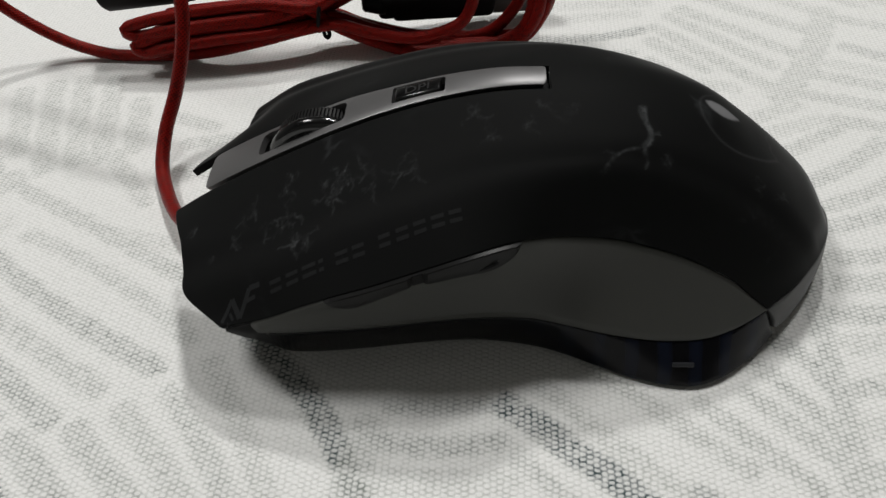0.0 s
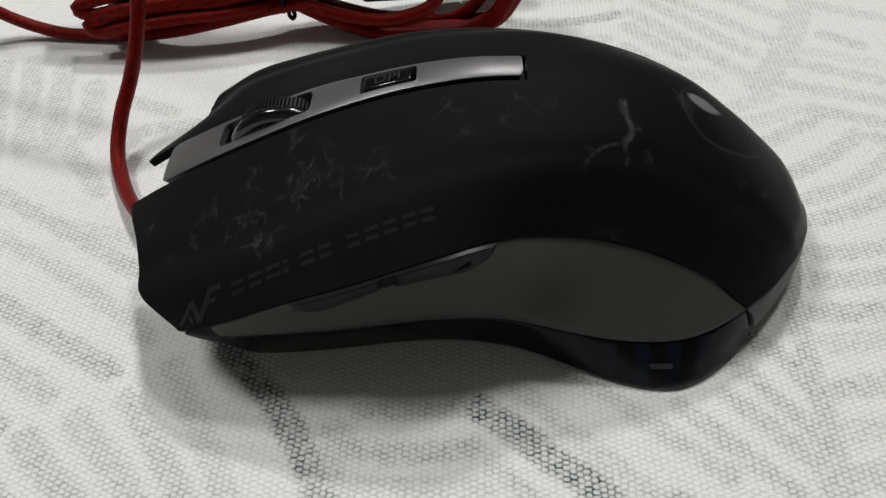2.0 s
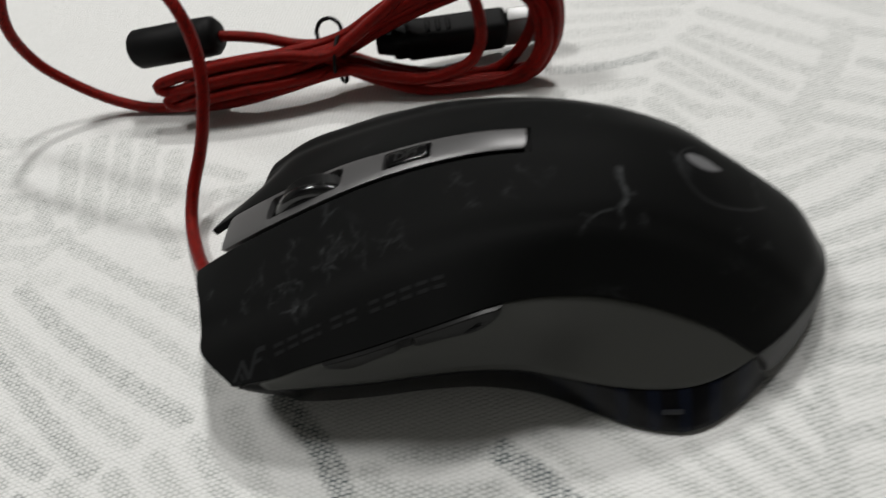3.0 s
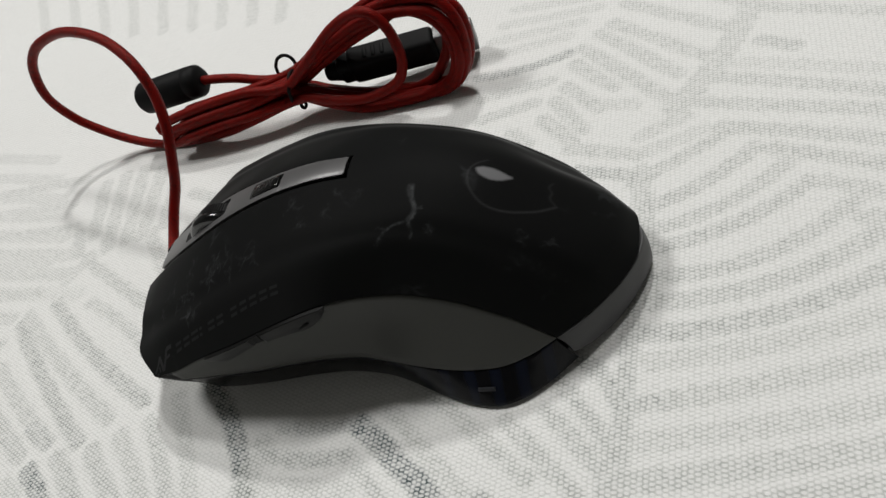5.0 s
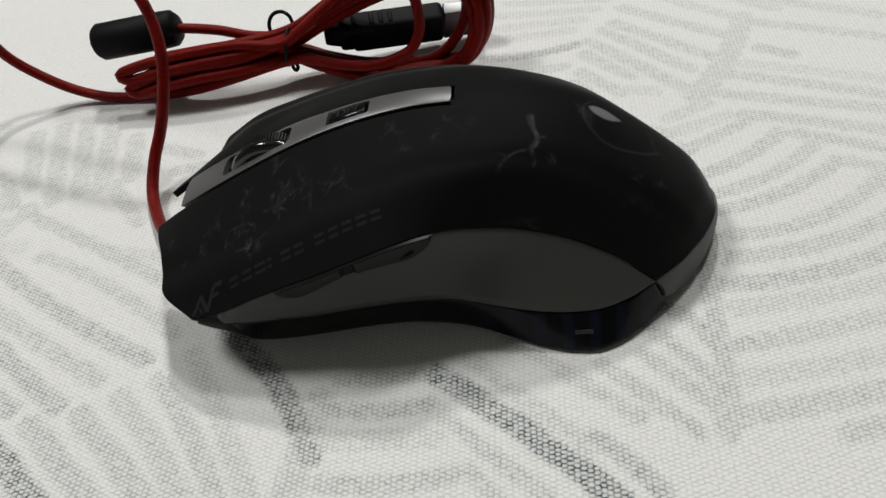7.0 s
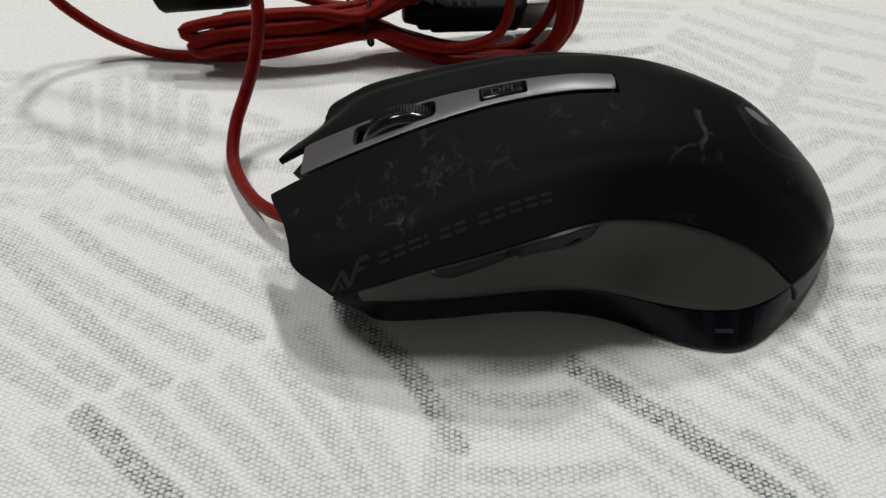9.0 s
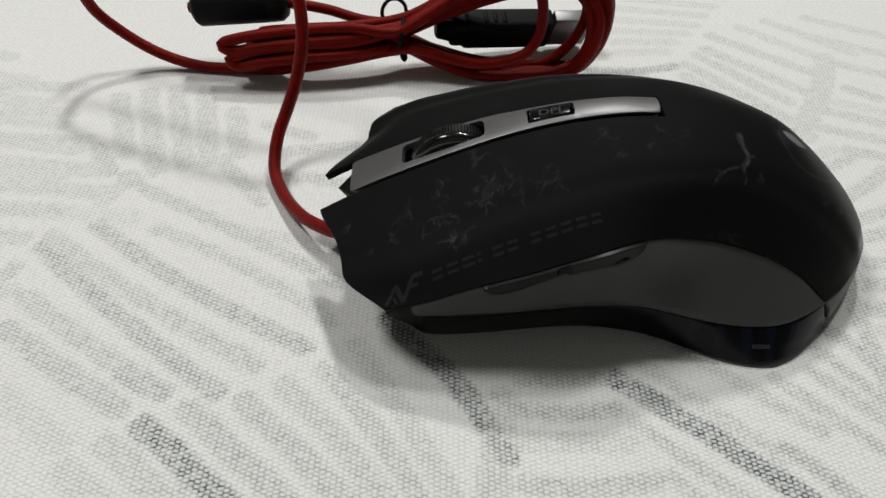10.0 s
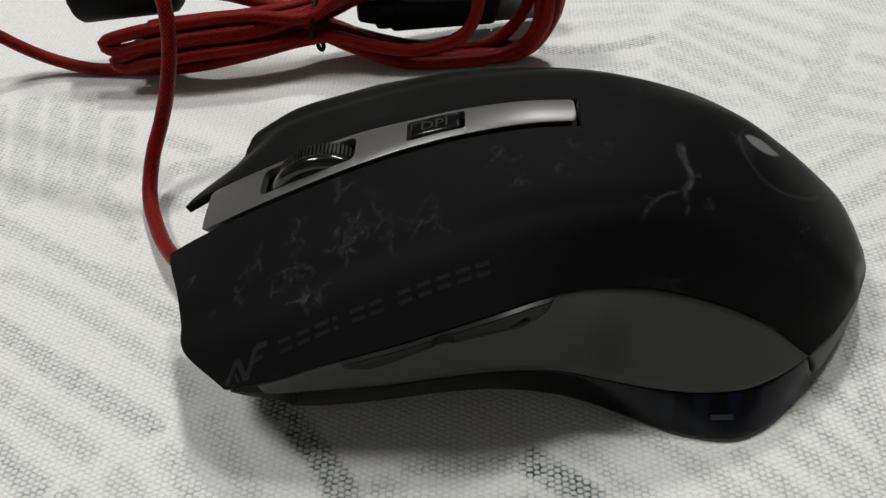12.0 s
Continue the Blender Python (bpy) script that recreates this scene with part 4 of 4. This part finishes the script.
def paint(layer, points, widths, strength):
    """A soft printed line through plan points, into one of the shell's print layers."""
    pts = np.array(points, float)
    line = spline(np.column_stack([pts, np.zeros(len(pts))]), max(4, 4 * len(pts)))[:, :2]
    ws = np.interp(np.linspace(0, 1, len(line)), np.linspace(0, 1, len(widths)), widths)
    near = np.nonzero((np.abs(PLAN[:, 0] - line[:, 0].mean()) < np.ptp(line[:, 0]) + 3) & (np.abs(PLAN[:, 1] - line[:, 1].mean()) < np.ptp(line[:, 1]) + 3))[0]
    for a, b, w in zip(line[:-1], line[1:], ws):
        e = b - a
        t = np.clip(((PLAN[near, :2] - a) @ e) / (e @ e + 1e-9), 0, 1)
        away = np.hypot(*(PLAN[near, :2] - a - t[:, None] * e).T)
        layer[near] = np.maximum(layer[near], strength * np.clip((w / 2 - away) / 0.45 + 0.5, 0, 1))


def wander(x, y, heading, length, width, strength, steps=6):
    """A jagged filament that thins towards its end and throws off short twigs."""
    pts, widths = [(x, y)], [width]
    for k in range(steps):
        heading += spark.normal(0, 0.5)
        r = length / steps * spark.uniform(0.5, 1.5)
        x, y = x + r * math.cos(heading), y + r * math.sin(heading)
        pts.append((x, y))
        widths.append(width * (1 - 0.8 * (k + 1) / steps))
        if length > 1.2 and spark.uniform() < 0.25:
            wander(x, y, heading + spark.choice((-1, 1)) * spark.uniform(0.6, 1.4), length * 0.4, width * 0.6, strength * 0.8, 3)
    paint(MARK, pts, widths, strength)


def lightning(x, y, size, arms, strength):
    """A small smoky spark: a pale core and jagged arms round a plan point."""
    paint(MARK, [(x - 0.2, y - 0.3), (x + 0.1, y), (x + 0.2, y + 0.4)], [0.15, 0.07 * size + 0.08, 0.15], 0.5 * strength)
    for k in range(arms):
        # the wisps run mostly across the shell
        heading = spark.uniform(0, math.tau) if k % 3 == 0 else spark.choice((-1, 1)) * math.pi / 2 + spark.normal(0, 0.5)
        wander(x + spark.normal(0, 0.16) * size, y + spark.normal(0, 0.16) * size, heading, size * spark.uniform(0.5, 1.5), spark.uniform(0.10, 0.32), strength * spark.uniform(0.4, 1.0))


def flat_part(name, bm, mat, label=""):
    return part(name, bm, mat, SHELL, label, False)


def build_marks():
    # strong sparks behind the wheel, fainter ones over the palm and the far side
    for strength, spots in ((0.62, ((-27.6, -18.1, 3.6), (-27.4, -17.6, 3.0), (-26.2, -14.6, 2.2), (-33.6, -25.2, 2.0))),
                            (0.36, ((-28.6, -15.6, 2.4), (-39.4, -20.0, 2.2), (-36.3, -14.2, 3.0), (-34.6, -19.4, 2.8), (-36.3, -21.5, 2.2), (-31.1, -24.2, 2.2), (-21.0, -15.3, 2.8), (-19.4, -18.0, 2.4), (-14.7, -16.7, 2.6), (-42.4, -16.2, 2.2))),
                            (0.30, ((-11.9, -17.2, 2.0), (-44.3, -18.2, 2.2), (-45.6, -20.4, 2.0), (-50.3, -22.7, 1.8), (-55.6, -14.4, 1.6), (-2.5, -7.8, 2.2), (1.1, -12.9, 2.4), (6.1, -10.6, 2.4))),
                            (0.24, ((9.4, -6.9, 1.8), (14.5, -6.9, 1.8), (21.9, 6.4, 1.6), (-9.4, 20.3, 2.6), (-22.5, 9.7, 1.8), (30.2, -15.5, 1.8), (46.9, -13.5, 1.8), (51.9, -12.4, 1.8)))):
        for x, y, size in spots:
            lightning(x, y, size, 6 if strength > 0.5 else 4, strength)
    # one large bolt on the palm
    paint(MARK, [(26.3, -6.6), (26.2, -7.6), (26.6, -9.2), (27.3, -11.0), (26.9, -12.6), (26.0, -13.6), (26.4, -15.0)], [1.5, 1.2, 0.7, 0.9, 1.0, 0.9, 0.4], 0.34)
    paint(MARK, [(26.0, -13.5), (24.6, -14.0), (23.1, -14.4), (21.6, -15.2), (20.6, -15.8)], [0.6, 0.3, 0.25, 0.3, 0.5], 0.3)
    for x, y, heading in ((20.6, -15.8, 4.4), (21.0, -15.5, 3.4), (26.4, -14.8, 4.9), (27.2, -11.2, 0.4), (19.9, -17.0, 4.2)):
        wander(x, y, heading, 1.8, 0.5, 0.3)
    # heel emblem: a thin ring with a barbed end, and a pale leaf inside it
    ring = [(40.6, 2.6), (38.6, 0.9), (37.3, -1.4), (37.6, -5.2), (39.9, -8.2), (42.4, -9.0), (45.2, -8.7), (47.8, -7.7), (50.2, -6.4), (53.2, -3.8)]
    paint(EMBLEM, ring, [0.12, 0.3, 0.3, 0.3, 0.34], 0.075)
    paint(EMBLEM, [(53.2, -3.8), (52.0, -2.2), (52.3, -0.6), (51.7, 0.6), (52.4, 2.2)], [0.34, 0.3, 0.3, 0.2], 0.05)
    paint(EMBLEM, [(38.9, -0.5), (39.8, -0.8), (41.0, -1.0), (42.4, -1.0), (43.8, -0.8), (45.2, -0.5)], [0.6, 2.5, 3.1, 2.4, 1.2, 0.1], 0.5)
    for name, values in (("mark", MARK), ("emblem", EMBLEM)):
        SHELL.data.attributes.new(name, "FLOAT", "POINT").data.foreach_set("value", values.astype(np.float32))
    # brand mark and a word along the flank, as plain shapes and bars
    bm = bmesh.new()
    for a, b, w in (((-47.0, -34.4), (-44.8, -31.0), 0.7), ((-44.8, -31.0), (-43.2, -33.9), 0.9), ((-43.2, -33.9), (-41.4, -30.2), 0.8), ((-41.4, -30.2), (-39.4, -30.0), 0.8),
                    ((-45.2, -32.8), (-44.5, -34.0), 0.5), ((-41.9, -31.8), (-40.2, -31.5), 0.6)):
        ribbon(bm, [a, ((a[0] + b[0]) / 2, (a[1] + b[1]) / 2), b], [w, w])
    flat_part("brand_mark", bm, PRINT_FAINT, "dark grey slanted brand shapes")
    start, end = np.array((-37.4, -30.9)), np.array((-2.6, -24.5))
    along = (end - start) / np.linalg.norm(end - start)
    gap = 0.0
    for k in range(11):
        if k == 6:
            gap = 1.6
        base = start + along * (k * 3.0 + gap)
        wide = (2.1, 2.2, 2.5, 0.9, 2.2, 2.1, 2.0, 2.1, 2.1, 2.2, 2.1)[k]
        bm = bmesh.new()
        for side in (0.62, -0.62):
            edge = base + np.array((-along[1], along[0])) * side
            ribbon(bm, [edge, edge + along * wide / 2, edge + along * wide], [0.62, 0.62])
        flat_part("lettering_bar", bm, PRINT_DIM)


PRINT_FAINT = plastic("very_faint_grey_print", (0.017, 0.0178, 0.0186), 0.55)
PRINT_DIM = plastic("dim_grey_print", (0.0122, 0.0128, 0.0133), 0.6)
PRINT_DIM.node_tree.nodes["Principled BSDF"].inputs["Specular IOR Level"].default_value = 0.1
PRINT_FAINT.node_tree.nodes["Principled BSDF"].inputs["Specular IOR Level"].default_value = 0.1
build_marks()


def build_led_window():
    bm = bmesh.new()
    p = Vector((34.8, -34.0, 4.8)) * MM
    box(bm, -1.9 * MM, 1.9 * MM, -0.3 * MM, 0.3 * MM, -0.4 * MM, 0.4 * MM, 0.0001)
    bmesh.ops.transform(bm, matrix=Matrix.Translation(p) @ pose(0, 0, 0, -32, 0, 0), verts=bm.verts)
    part("led_window", bm, LED, MOUSE, "small pale window in the smoked band")


LED = plastic("pale_led_window", (0.0065, 0.008, 0.012), 0.5)
build_led_window()
